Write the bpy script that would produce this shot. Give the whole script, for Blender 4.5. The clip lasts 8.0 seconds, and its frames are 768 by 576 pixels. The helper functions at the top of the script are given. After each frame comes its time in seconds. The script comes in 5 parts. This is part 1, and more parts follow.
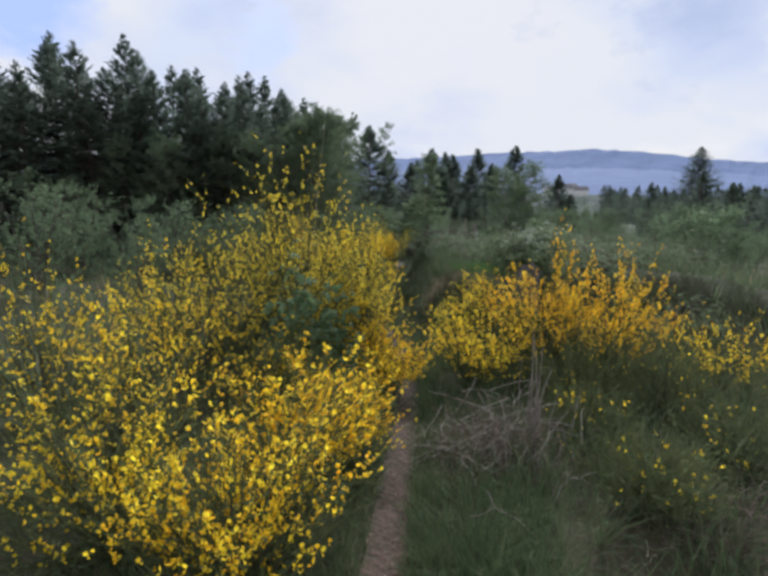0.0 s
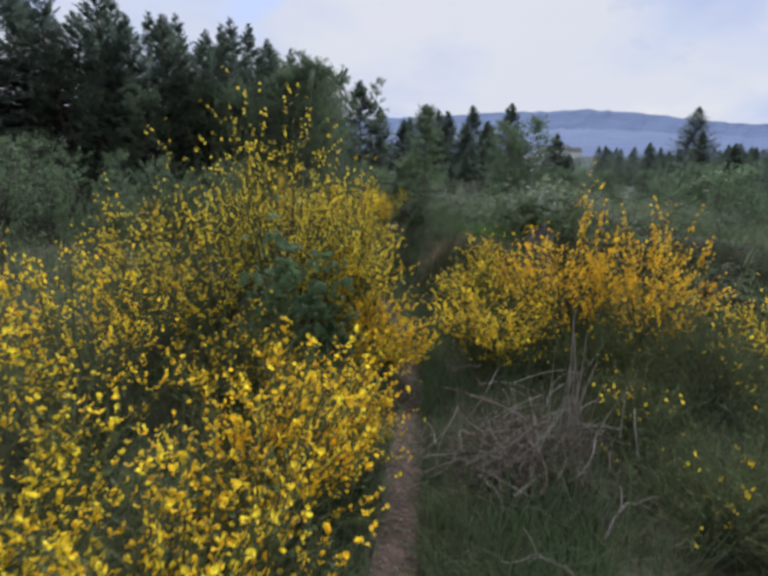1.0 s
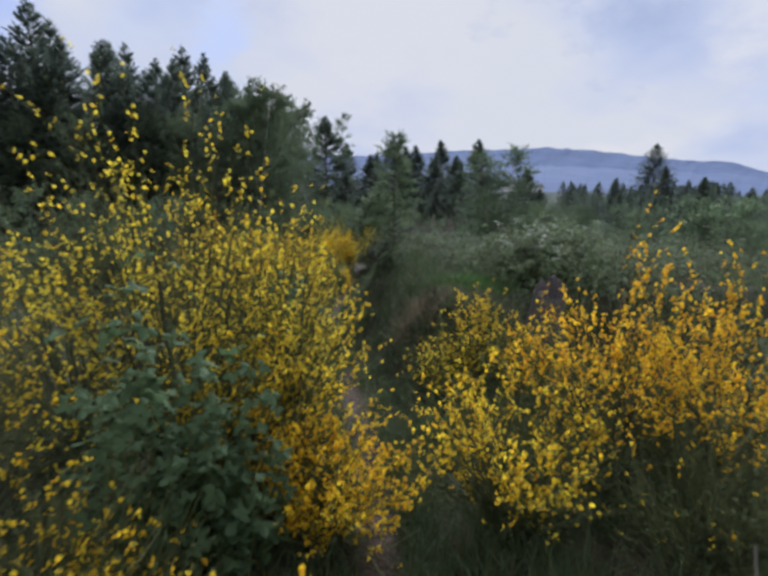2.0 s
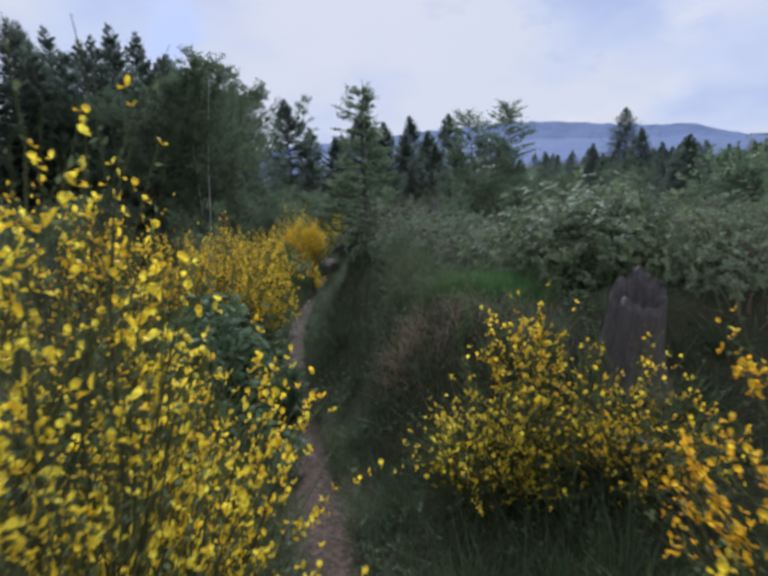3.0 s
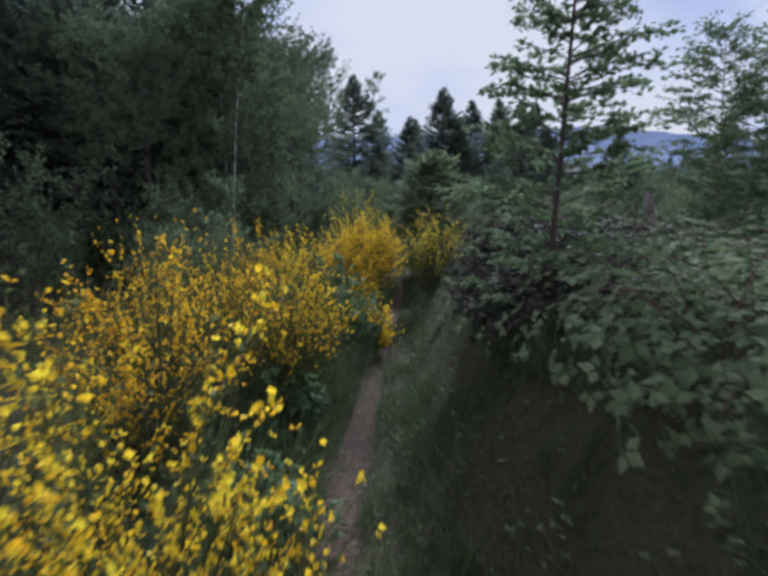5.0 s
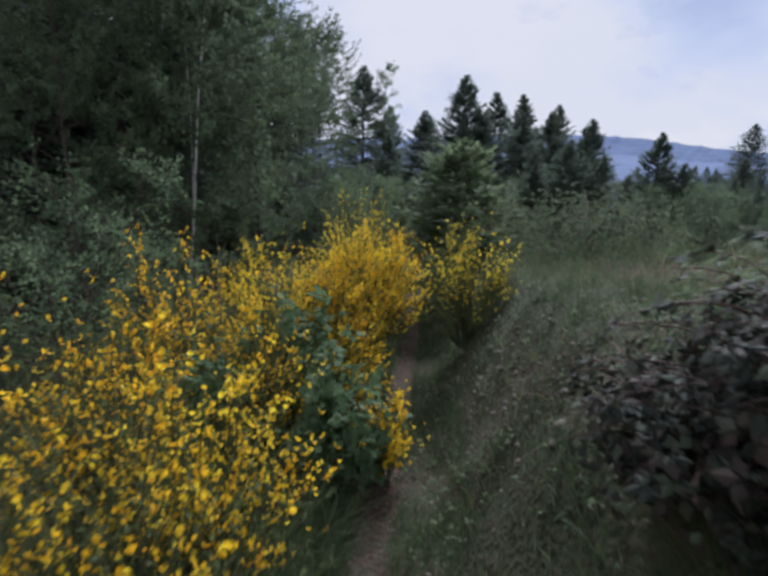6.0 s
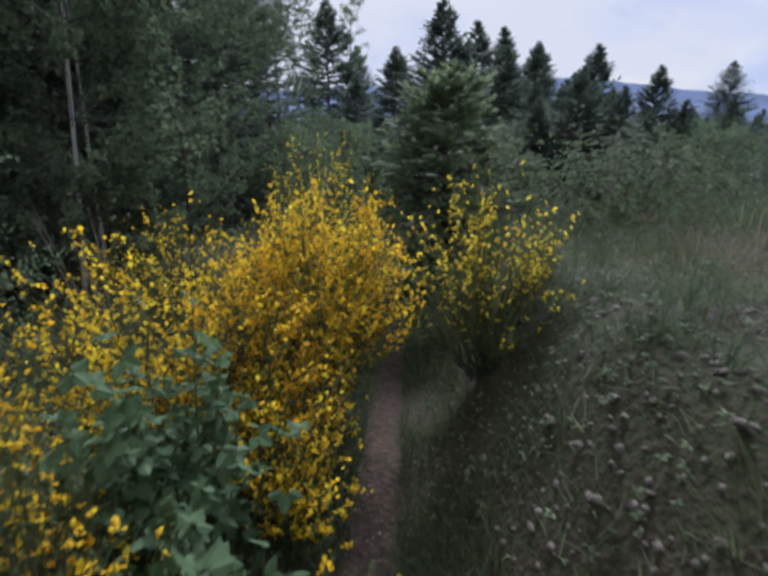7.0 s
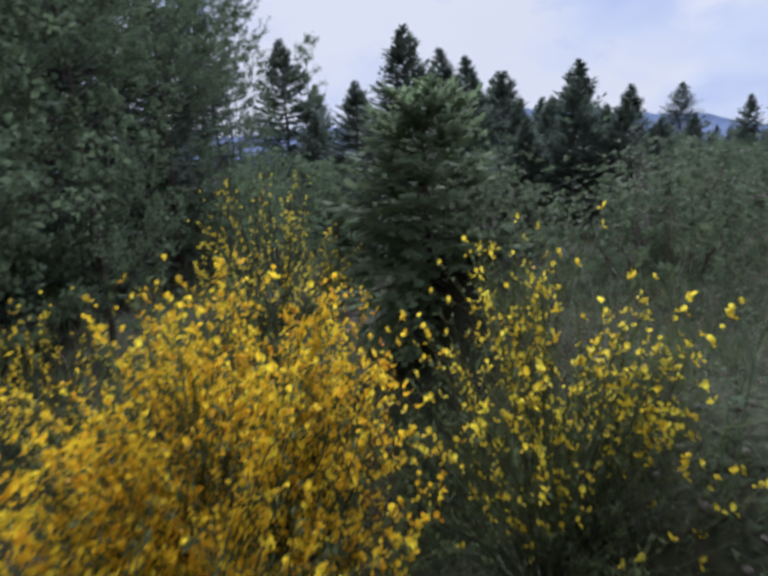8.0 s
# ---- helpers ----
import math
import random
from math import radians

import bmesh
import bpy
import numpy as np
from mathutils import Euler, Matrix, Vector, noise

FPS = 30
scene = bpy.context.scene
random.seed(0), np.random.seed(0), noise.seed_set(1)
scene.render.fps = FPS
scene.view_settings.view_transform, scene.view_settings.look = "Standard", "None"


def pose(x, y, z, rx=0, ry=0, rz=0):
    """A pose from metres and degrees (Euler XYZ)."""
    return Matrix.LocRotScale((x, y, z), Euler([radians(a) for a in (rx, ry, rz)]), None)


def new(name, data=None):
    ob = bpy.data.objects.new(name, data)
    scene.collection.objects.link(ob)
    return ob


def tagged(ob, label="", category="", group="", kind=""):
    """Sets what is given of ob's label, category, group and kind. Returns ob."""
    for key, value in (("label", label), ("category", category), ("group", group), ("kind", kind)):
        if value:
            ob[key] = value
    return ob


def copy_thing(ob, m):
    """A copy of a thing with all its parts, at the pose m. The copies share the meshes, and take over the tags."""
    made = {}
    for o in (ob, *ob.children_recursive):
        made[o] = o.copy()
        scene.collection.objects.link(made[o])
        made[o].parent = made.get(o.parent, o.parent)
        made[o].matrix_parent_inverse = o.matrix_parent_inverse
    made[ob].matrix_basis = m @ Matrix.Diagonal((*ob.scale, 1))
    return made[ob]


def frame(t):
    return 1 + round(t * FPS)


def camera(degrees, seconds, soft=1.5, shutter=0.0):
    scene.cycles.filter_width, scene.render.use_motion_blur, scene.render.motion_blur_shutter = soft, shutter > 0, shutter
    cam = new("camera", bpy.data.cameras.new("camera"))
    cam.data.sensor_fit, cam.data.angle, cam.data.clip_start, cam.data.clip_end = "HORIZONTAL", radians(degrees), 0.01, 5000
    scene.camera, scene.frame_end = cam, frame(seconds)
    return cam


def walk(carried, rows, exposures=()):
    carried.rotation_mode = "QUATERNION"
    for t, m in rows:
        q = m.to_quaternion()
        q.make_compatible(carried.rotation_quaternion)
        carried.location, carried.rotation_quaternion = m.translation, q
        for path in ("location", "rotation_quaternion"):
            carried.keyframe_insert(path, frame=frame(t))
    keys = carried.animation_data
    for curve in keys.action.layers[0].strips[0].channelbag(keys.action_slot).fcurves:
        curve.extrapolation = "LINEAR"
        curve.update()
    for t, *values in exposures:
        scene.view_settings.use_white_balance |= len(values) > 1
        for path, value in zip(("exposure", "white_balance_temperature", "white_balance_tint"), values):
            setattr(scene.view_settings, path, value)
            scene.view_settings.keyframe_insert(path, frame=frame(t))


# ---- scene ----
cam = camera(71.0, 8.0, soft=3.4, shutter=0.2)
walk(cam, [
    (0, pose(0.000, 0.000, 1.682, 77.53, -0.58, 0.00)),
    (0.5, pose(-0.014, 0.256, 1.626, 74.98, 0.05, -0.94)),
    (1, pose(-0.060, 0.790, 1.548, 73.52, -0.95, -0.95)),
    (1.5, pose(0.005, 1.515, 1.492, 74.62, -0.75, -2.95)),
    (2, pose(0.066, 2.550, 1.416, 77.31, -0.82, -4.33)),
    (2.2, pose(0.132, 3.015, 1.332, 76.95, 1.46, -4.66)),
    (3.3, pose(0.275, 5.185, 1.120, 74.25, 3.90, -8.80)),
    (3.5, pose(0.268, 5.570, 1.090, 72.25, 3.85, -9.90)),
    (3.6, pose(0.262, 5.850, 1.070, 75.99, 2.10, -9.55)),
    (4, pose(0.294, 7.014, 0.982, 77.31, 1.46, -4.63)),
    (4.5, pose(0.160, 8.230, 0.826, 77.52, -1.08, -0.45)),
    (4.7, pose(0.069, 8.718, 0.764, 76.38, -0.29, -1.07)),
    (5.8, pose(0.055, 11.613, 0.494, 74.78, -1.55, -0.51)),
    (6, pose(0.055, 12.061, 0.447, 75.56, -2.14, -0.07)),
    (6.5, pose(0.080, 13.182, 0.342, 74.15, -1.48, -1.85)),
    (7, pose(0.133, 14.056, 0.237, 70.65, -0.86, -3.18)),
    (7.4, pose(0.112, 14.717, 0.189, 75.17, -1.76, -2.05)),
    (7.5, pose(0.111, 14.831, 0.170, 71.76, -2.13, -2.27)),
    (8, pose(0.242, 15.576, 0.136, 74.31, 2.34, -7.03)),
], exposures=[(0.0, 0.42, 5500, 12), (1.0, 0.27, 5400, 13), (2.2, 0.20, 5350, 14), (3.3, 0.22, 5150, 15), (4.7, 0.22, 5150, 15), (5.8, 0.26, 5300, 15), (8.0, 0.26, 5150, 16)])

# ---- world, sun ----
SUN_ELEVATION, SUN_AZIMUTH = 34.0, 14.0
world = bpy.data.worlds.new("overcast_sky")
scene.world = world
world.use_nodes = True


def build_world():
    nt = world.node_tree
    nt.nodes.clear()
    N, L = nt.nodes.new, nt.links.new
    out, bg = N("ShaderNodeOutputWorld"), N("ShaderNodeBackground")
    sky = N("ShaderNodeTexSky")
    sky.sky_type, sky.sun_disc = "NISHITA", False
    sky.sun_elevation, sky.sun_rotation = radians(SUN_ELEVATION), radians(SUN_AZIMUTH)
    sky.air_density, sky.dust_density = 1.0, 2.0
    co = N("ShaderNodeTexCoord")
    sep = N("ShaderNodeSeparateXYZ")
    L(co.outputs["Generated"], sep.inputs[0])
    lift = N("ShaderNodeMath")
    lift.operation = "ADD"
    lift.inputs[1].default_value = 0.5
    L(sep.outputs["Z"], lift.inputs[0])
    dv = N("ShaderNodeVectorMath")
    dv.operation = "DIVIDE"
    L(co.outputs["Generated"], dv.inputs[0])
    comb = N("ShaderNodeCombineXYZ")
    for i in range(3):
        L(lift.outputs[0], comb.inputs[i])
    L(comb.outputs[0], dv.inputs[1])
    shift = N("ShaderNodeVectorMath")
    shift.operation = "ADD"
    shift.inputs[1].default_value = (0.35, 0.1, 0.0)
    L(dv.outputs[0], shift.inputs[0])

    def noise_node(scale, detail, rough):
        n = N("ShaderNodeTexNoise")
        n.inputs["Scale"].default_value, n.inputs["Detail"].default_value, n.inputs["Roughness"].default_value = scale, detail, rough
        L(shift.outputs[0], n.inputs["Vector"])
        return n

    def ramp(src, stops):
        r = N("ShaderNodeValToRGB")
        e = r.color_ramp.elements
        e[0].position, e[0].color = stops[0]
        e[1].position, e[1].color = stops[-1]
        for p, c in stops[1:-1]:
            e.new(p).color = c
        L(src, r.inputs[0])
        return r

    thick = noise_node(1.6, 4, 0.5)
    gaps = noise_node(1.9, 4, 0.5)
    shade = ramp(thick.outputs["Fac"], [(0.30, (0.46, 0.485, 0.58, 1)), (0.44, (0.60, 0.59, 0.60, 1)), (0.54, (0.69, 0.645, 0.585, 1))])
    cover = ramp(gaps.outputs["Fac"], [(0.26, (0.84, 0.84, 0.84, 1)), (0.40, (1, 1, 1, 1))])

    def cloud(az, el, inner, outer, colour, before):
        """A single darker cloud: a soft ragged patch round one direction."""
        ca, sa, ce, se = math.cos(radians(az)), math.sin(radians(az)), math.cos(radians(el)), math.sin(radians(el))
        wob = noise_node(5.5, 6, 0.6)
        dist = N("ShaderNodeVectorMath")
        dist.operation = "DISTANCE"
        dist.inputs[1].default_value = (sa * ce, ca * ce, se)
        L(co.outputs["Generated"], dist.inputs[0])
        ragged = N("ShaderNodeMath")
        ragged.operation = "MULTIPLY_ADD"
        ragged.inputs[1].default_value = 0.36
        L(wob.outputs["Fac"], ragged.inputs[0])
        L(dist.outputs["Value"], ragged.inputs[2])
        mask = ramp(ragged.outputs[0], [(inner + 0.18, (1, 1, 1, 1)), (inner + 0.18 + 0.7 * (outer - inner), (0, 0, 0, 1))])
        blend = N("ShaderNodeMix")
        blend.data_type = "RGBA"
        blend.inputs[7].default_value = (*colour, 1)
        L(mask.outputs[0], blend.inputs[0])
        L(before, blend.inputs[6])
        return blend.outputs[2]

    deck = cloud(4, 15, 0.10, 0.34, (0.71, 0.655, 0.59), shade.outputs[0])
    deck = cloud(27, 15.5, 0.02, 0.16, (0.44, 0.46, 0.54), deck)
    deck = cloud(18, 25, 0.08, 0.24, (0.45, 0.47, 0.54), deck)
    deck = cloud(37, 13, 0.0, 0.10, (0.70, 0.655, 0.61), deck)
    deck = cloud(-33, 14, 0.02, 0.20, (0.42, 0.49, 0.70), deck)
    deck = cloud(-12, 10.5, 0.0, 0.10, (0.57, 0.60, 0.70), deck)
    blue = N("ShaderNodeVectorMath")
    blue.operation = "SCALE"
    blue.inputs["Scale"].default_value = 0.10
    L(sky.outputs[0], blue.inputs[0])
    mix = N("ShaderNodeMix")
    mix.data_type = "RGBA"
    L(cover.outputs[0], mix.inputs[0])
    L(blue.outputs[0], mix.inputs[6])
    L(deck, mix.inputs[7])
    bg.inputs["Strength"].default_value = 0.95
    L(mix.outputs[2], bg.inputs["Color"])
    L(bg.outputs[0], out.inputs[0])


build_world()
sun_data = bpy.data.lights.new("sun", "SUN")
sun_data.energy, sun_data.angle, sun_data.color = 4.8, radians(12), (1.0, 0.94, 0.84)
sun = new("sun", sun_data)
sun.rotation_euler = Euler((radians(SUN_ELEVATION - 90), 0, radians(-SUN_AZIMUTH)))

# ---- materials ----


def ramp_stops(node, stops):
    e = node.color_ramp.elements
    e[0].position, e[0].color = stops[0][0], (*stops[0][1], 1)
    e[1].position, e[1].color = stops[-1][0], (*stops[-1][1], 1)
    for p, c in stops[1:-1]:
        e.new(p).color = (*c, 1)


def leafy(name, stops, rough=0.55, through_part=0.35, tint=(1, 1, 1)):
    """Thin plant matter: colour from leaf to leaf, blotches, light passing through."""
    m = bpy.data.materials.new(name)
    m.use_nodes = True
    nt = m.node_tree
    N, L = nt.nodes.new, nt.links.new
    bsdf, out = nt.nodes["Principled BSDF"], nt.nodes["Material Output"]
    geo, tex, co = N("ShaderNodeNewGeometry"), N("ShaderNodeTexNoise"), N("ShaderNodeTexCoord")
    tex.inputs["Scale"].default_value, tex.inputs["Detail"].default_value = 3.0, 3
    L(co.outputs["Object"], tex.inputs["Vector"])
    add = N("ShaderNodeMath")
    add.operation = "MULTIPLY_ADD"
    add.inputs[1].default_value, add.inputs[2].default_value = 0.7, -0.3
    L(geo.outputs["Random Per Island"], add.inputs[0])
    add2 = N("ShaderNodeMath")
    add2.operation = "ADD"
    L(add.outputs[0], add2.inputs[0])
    L(tex.outputs["Fac"], add2.inputs[1])
    r = N("ShaderNodeValToRGB")
    ramp_stops(r, stops)
    info, each = N("ShaderNodeObjectInfo"), N("ShaderNodeMath")
    each.operation = "MULTIPLY_ADD"
    each.inputs[1].default_value = 0.22
    L(info.outputs["Random"], each.inputs[0])
    L(add2.outputs[0], each.inputs[2])
    L(each.outputs[0], r.inputs[0])
    L(r.outputs[0], bsdf.inputs["Base Color"])
    bsdf.inputs["Roughness"].default_value = rough
    bsdf.inputs["Specular IOR Level"].default_value = 0.12
    tr, mx = N("ShaderNodeBsdfTranslucent"), N("ShaderNodeMixShader")
    tm = N("ShaderNodeMix")
    tm.data_type, tm.blend_type = "RGBA", "MULTIPLY"
    tm.inputs[0].default_value = 1.0
    tm.inputs[7].default_value = (*tint, 1)
    L(r.outputs[0], tm.inputs[6])
    L(tm.outputs[2], tr.inputs["Color"])
    mx.inputs[0].default_value = through_part
    L(bsdf.outputs[0], mx.inputs[1])
    L(tr.outputs[0], mx.inputs[2])
    L(mx.outputs[0], out.inputs["Surface"])
    return m


def solid(name, stops, scale=8.0, rough=0.85, bump=0.4, detail=6, stretch=(1, 1, 1), fine=6.0):
    """Bark, wood, earth, stone: two scales of noise in colour and relief."""
    m = bpy.data.materials.new(name)
    m.use_nodes = True
    nt = m.node_tree
    N, L = nt.nodes.new, nt.links.new
    bsdf = nt.nodes["Principled BSDF"]
    co, mp = N("ShaderNodeTexCoord"), N("ShaderNodeMapping")
    mp.inputs["Scale"].default_value = stretch
    L(co.outputs["Object"], mp.inputs["Vector"])
    a, b = N("ShaderNodeTexNoise"), N("ShaderNodeTexNoise")
    a.inputs["Scale"].default_value, a.inputs["Detail"].default_value = scale, detail
    b.inputs["Scale"].default_value, b.inputs["Detail"].default_value = scale * fine, 4
    L(mp.outputs[0], a.inputs["Vector"])
    L(mp.outputs[0], b.inputs["Vector"])
    mx = N("ShaderNodeMath")
    mx.operation = "MULTIPLY_ADD"
    mx.inputs[1].default_value = 0.5
    half = N("ShaderNodeMath")
    half.operation = "MULTIPLY"
    half.inputs[1].default_value = 0.5
    L(a.outputs["Fac"], half.inputs[0])
    L(b.outputs["Fac"], mx.inputs[0])
    L(half.outputs[0], mx.inputs[2])
    r = N("ShaderNodeValToRGB")
    ramp_stops(r, stops)
    L(mx.outputs[0], r.inputs[0])
    L(r.outputs[0], bsdf.inputs["Base Color"])
    bsdf.inputs["Roughness"].default_value = rough
    bsdf.inputs["Specular IOR Level"].default_value = 0.25
    bp = N("ShaderNodeBump")
    bp.inputs["Strength"].default_value, bp.inputs["Distance"].default_value = bump, 0.02
    L(mx.outputs[0], bp.inputs["Height"])
    L(bp.outputs[0], bsdf.inputs["Normal"])
    return m


M_PETAL = leafy("broom_petal", [(0.1, (0.68, 0.36, 0.006)), (0.4, (0.88, 0.58, 0.010)), (0.9, (0.92, 0.74, 0.030))], 0.5, 0.5)
M_LEMON = leafy("broom_petal_lemon", [(0.1, (0.70, 0.44, 0.008)), (0.4, (0.84, 0.62, 0.020)), (0.9, (0.90, 0.76, 0.055))], 0.5, 0.5)
# orange of older flowers; on the farther bushes it paints in shade
M_ORANGE_SHADE = leafy("broom_petal_orange_shade", [(0.1, (0.64, 0.32, 0.006)), (0.5, (0.86, 0.52, 0.009)), (0.9, (0.91, 0.67, 0.02))], 0.5, 0.5)
M_TWIG = leafy("broom_twig", [(0.2, (0.085, 0.105, 0.045)), (0.8, (0.17, 0.18, 0.075))], 0.7, 0.2)
M_BROOM_LEAF = leafy("broom_leaf", [(0.1, (0.07, 0.09, 0.04)), (0.9, (0.15, 0.18, 0.08))], 0.7, 0.4)
M_OLD_STEM = solid("old_stem_bark", [(0.3, (0.045, 0.05, 0.03)), (0.7, (0.11, 0.12, 0.07))], 20, 0.9)
M_BRAMBLE = leafy("bramble_leaf", [(0.1, (0.055, 0.075, 0.04)), (0.5, (0.11, 0.145, 0.075)), (0.95, (0.185, 0.22, 0.125))], 0.8, 0.35)
M_MOUND = leafy("mound_bramble_leaf", [(0.1, (0.06, 0.085, 0.04)), (0.5, (0.13, 0.17, 0.08)), (0.95, (0.24, 0.28, 0.16))], 0.6, 0.4)
M_RASP = leafy("soft_leaf", [(0.1, (0.048, 0.080, 0.036)), (0.5, (0.082, 0.130, 0.058)), (0.95, (0.130, 0.190, 0.095))], 0.7, 0.4)
# brown old-leaf colour, made darker to hold gap shade and corner dimming too
M_OLD_SHADED_BRAMBLE = leafy("old_shaded_bramble_leaf", [(0.1, (0.022, 0.026, 0.022)), (0.5, (0.035, 0.04, 0.03)), (0.75, (0.05, 0.035, 0.03)), (0.95, (0.09, 0.11, 0.075))], 0.7, 0.15)
M_CANE = solid("cane_bark", [(0.3, (0.06, 0.035, 0.03)), (0.7, (0.14, 0.09, 0.07))], 30, 0.7)
M_GRASS = leafy("grass_blade", [(0.1, (0.038, 0.058, 0.028)), (0.5, (0.06, 0.092, 0.04)), (0.95, (0.105, 0.125, 0.06))], 0.65, 0.35)
M_MEADOW = leafy("meadow_grass_blade", [(0.1, (0.06, 0.08, 0.04)), (0.5, (0.105, 0.135, 0.07)), (0.95, (0.17, 0.19, 0.11))], 0.65, 0.45)
M_FRESH = leafy("fresh_grass_blade", [(0.1, (0.042, 0.095, 0.028)), (0.5, (0.06, 0.135, 0.036)), (0.95, (0.10, 0.18, 0.05))], 0.6, 0.4)
M_STRAW = leafy("dead_grass", [(0.1, (0.16, 0.11, 0.07)), (0.6, (0.26, 0.19, 0.12)), (0.95, (0.36, 0.29, 0.20))], 0.7, 0.25)
M_DEAD = solid("weathered_wood", [(0.25, (0.12, 0.10, 0.085)), (0.5, (0.24, 0.21, 0.18)), (0.75, (0.38, 0.34, 0.30))], 9, 0.85, 0.6, stretch=(4, 4, 0.6))
M_STUMP = solid("old_stump_wood", [(0.25, (0.05, 0.042, 0.042)), (0.5, (0.10, 0.088, 0.085)), (0.75, (0.19, 0.17, 0.165))], 9, 0.9, 0.7, stretch=(4, 4, 0.5))
M_NEEDLE = leafy("spruce_needle", [(0.1, (0.065, 0.088, 0.070)), (0.5, (0.100, 0.130, 0.100)), (0.95, (0.145, 0.18, 0.13))], 0.85, 0.42)
M_FIR = leafy("young_fir_needle", [(0.1, (0.095, 0.13, 0.07)), (0.5, (0.155, 0.20, 0.105)), (0.95, (0.22, 0.27, 0.15))], 0.8, 0.5)
M_BARK = solid("spruce_bark", [(0.3, (0.045, 0.035, 0.03)), (0.7, (0.12, 0.095, 0.08))], 8, 0.95, 0.8)
M_BIRCH = solid("birch_bark", [(0.34, (0.05, 0.045, 0.04)), (0.42, (0.45, 0.43, 0.40)), (0.8, (0.62, 0.60, 0.56))], 5, 0.7, 0.4, stretch=(1, 1, 5))
M_LEAF = leafy("alder_leaf", [(0.1, (0.07, 0.105, 0.065)), (0.5, (0.115, 0.165, 0.09)), (0.95, (0.18, 0.235, 0.125))], 0.7, 0.55)
M_WOOD_LEAF = leafy("birch_leaf", [(0.1, (0.06, 0.083, 0.05)), (0.5, (0.095, 0.13, 0.075)), (0.95, (0.14, 0.18, 0.10))], 0.8, 0.4)
M_PALE_STEM = solid("pale_stem_bark", [(0.3, (0.16, 0.15, 0.12)), (0.7, (0.34, 0.33, 0.28))], 14, 0.8, 0.3)
M_PEBBLE = solid("pebble_stone", [(0.25, (0.070, 0.056, 0.046)), (0.5, (0.145, 0.122, 0.102)), (0.8, (0.26, 0.228, 0.195))], 25, 0.9)


def ground_material():
    """Litter, moss and earth, and the bare trodden earth of the trail."""
    m = bpy.data.materials.new("forest_soil")
    m.use_nodes = True
    nt = m.node_tree
    N, L = nt.nodes.new, nt.links.new
    bsdf = nt.nodes["Principled BSDF"]
    co, at = N("ShaderNodeTexCoord"), N("ShaderNodeAttribute")
    at.attribute_name = "bare"
    a, b, c = N("ShaderNodeTexNoise"), N("ShaderNodeTexNoise"), N("ShaderNodeTexVoronoi")
    a.inputs["Scale"].default_value, a.inputs["Detail"].default_value = 0.9, 8
    b.inputs["Scale"].default_value, b.inputs["Detail"].default_value = 28, 6
    c.inputs["Scale"].default_value = 60
    for n in (a, b, c):
        L(co.outputs["Object"], n.inputs["Vector"])
    mixf = N("ShaderNodeMath")
    mixf.operation = "MULTIPLY_ADD"
    mixf.inputs[1].default_value = 0.55
    hf = N("ShaderNodeMath")
    hf.operation = "MULTIPLY"
    hf.inputs[1].default_value = 0.45
    L(a.outputs["Fac"], hf.inputs[0])
    L(b.outputs["Fac"], mixf.inputs[0])
    L(hf.outputs[0], mixf.inputs[2])
    litter, earth = N("ShaderNodeValToRGB"), N("ShaderNodeValToRGB")
    ramp_stops(litter, [(0.36, (0.022, 0.026, 0.014)), (0.48, (0.045, 0.05, 0.024)), (0.56, (0.05, 0.042, 0.026)), (0.68, (0.085, 0.072, 0.05))])
    ramp_stops(earth, [(0.34, (0.026, 0.018, 0.014)), (0.5, (0.060, 0.039, 0.030)), (0.68, (0.125, 0.087, 0.069))])
    L(mixf.outputs[0], litter.inputs[0])
    L(mixf.outputs[0], earth.inputs[0])
    edge = N("ShaderNodeMath")
    edge.operation = "MULTIPLY_ADD"
    edge.use_clamp = True
    edge.inputs[1].default_value = 1.5
    lo = N("ShaderNodeMath")
    lo.operation = "MULTIPLY_ADD"
    lo.inputs[1].default_value, lo.inputs[2].default_value = 2.0, -1.35
    L(b.outputs["Fac"], lo.inputs[0])
    L(at.outputs["Fac"], edge.inputs[0])
    L(lo.outputs[0], edge.inputs[2])
    mx = N("ShaderNodeMix")
    mx.data_type = "RGBA"
    L(edge.outputs[0], mx.inputs[0])
    L(litter.outputs[0], mx.inputs[6])
    L(earth.outputs[0], mx.inputs[7])
    woods, wn, wm = N("ShaderNodeAttribute"), N("ShaderNodeTexNoise"), N("ShaderNodeMix")
    woods.attribute_name = "woods"
    wn.inputs["Scale"].default_value, wn.inputs["Detail"].default_value = 0.25, 8
    L(co.outputs["Object"], wn.inputs["Vector"])
    green = N("ShaderNodeValToRGB")
    ramp_stops(green, [(0.36, (0.035, 0.048, 0.027)), (0.5, (0.065, 0.082, 0.045)), (0.64, (0.10, 0.105, 0.065))])
    L(wn.outputs["Fac"], green.inputs[0])
    wm.data_type = "RGBA"
    L(woods.outputs["Fac"], wm.inputs[0])
    L(mx.outputs[2], wm.inputs[6])
    L(green.outputs[0], wm.inputs[7])
    valley, vm, vr = N("ShaderNodeAttribute"), N("ShaderNodeMix"), N("ShaderNodeValToRGB")
    valley.attribute_name = "valley"
    ramp_stops(vr, [(0.36, (0.016, 0.024, 0.022)), (0.64, (0.035, 0.046, 0.040))])
    L(wn.outputs["Fac"], vr.inputs[0])
    vm.data_type = "RGBA"
    L(valley.outputs["Fac"], vm.inputs[0])
    L(wm.outputs[2], vm.inputs[6])
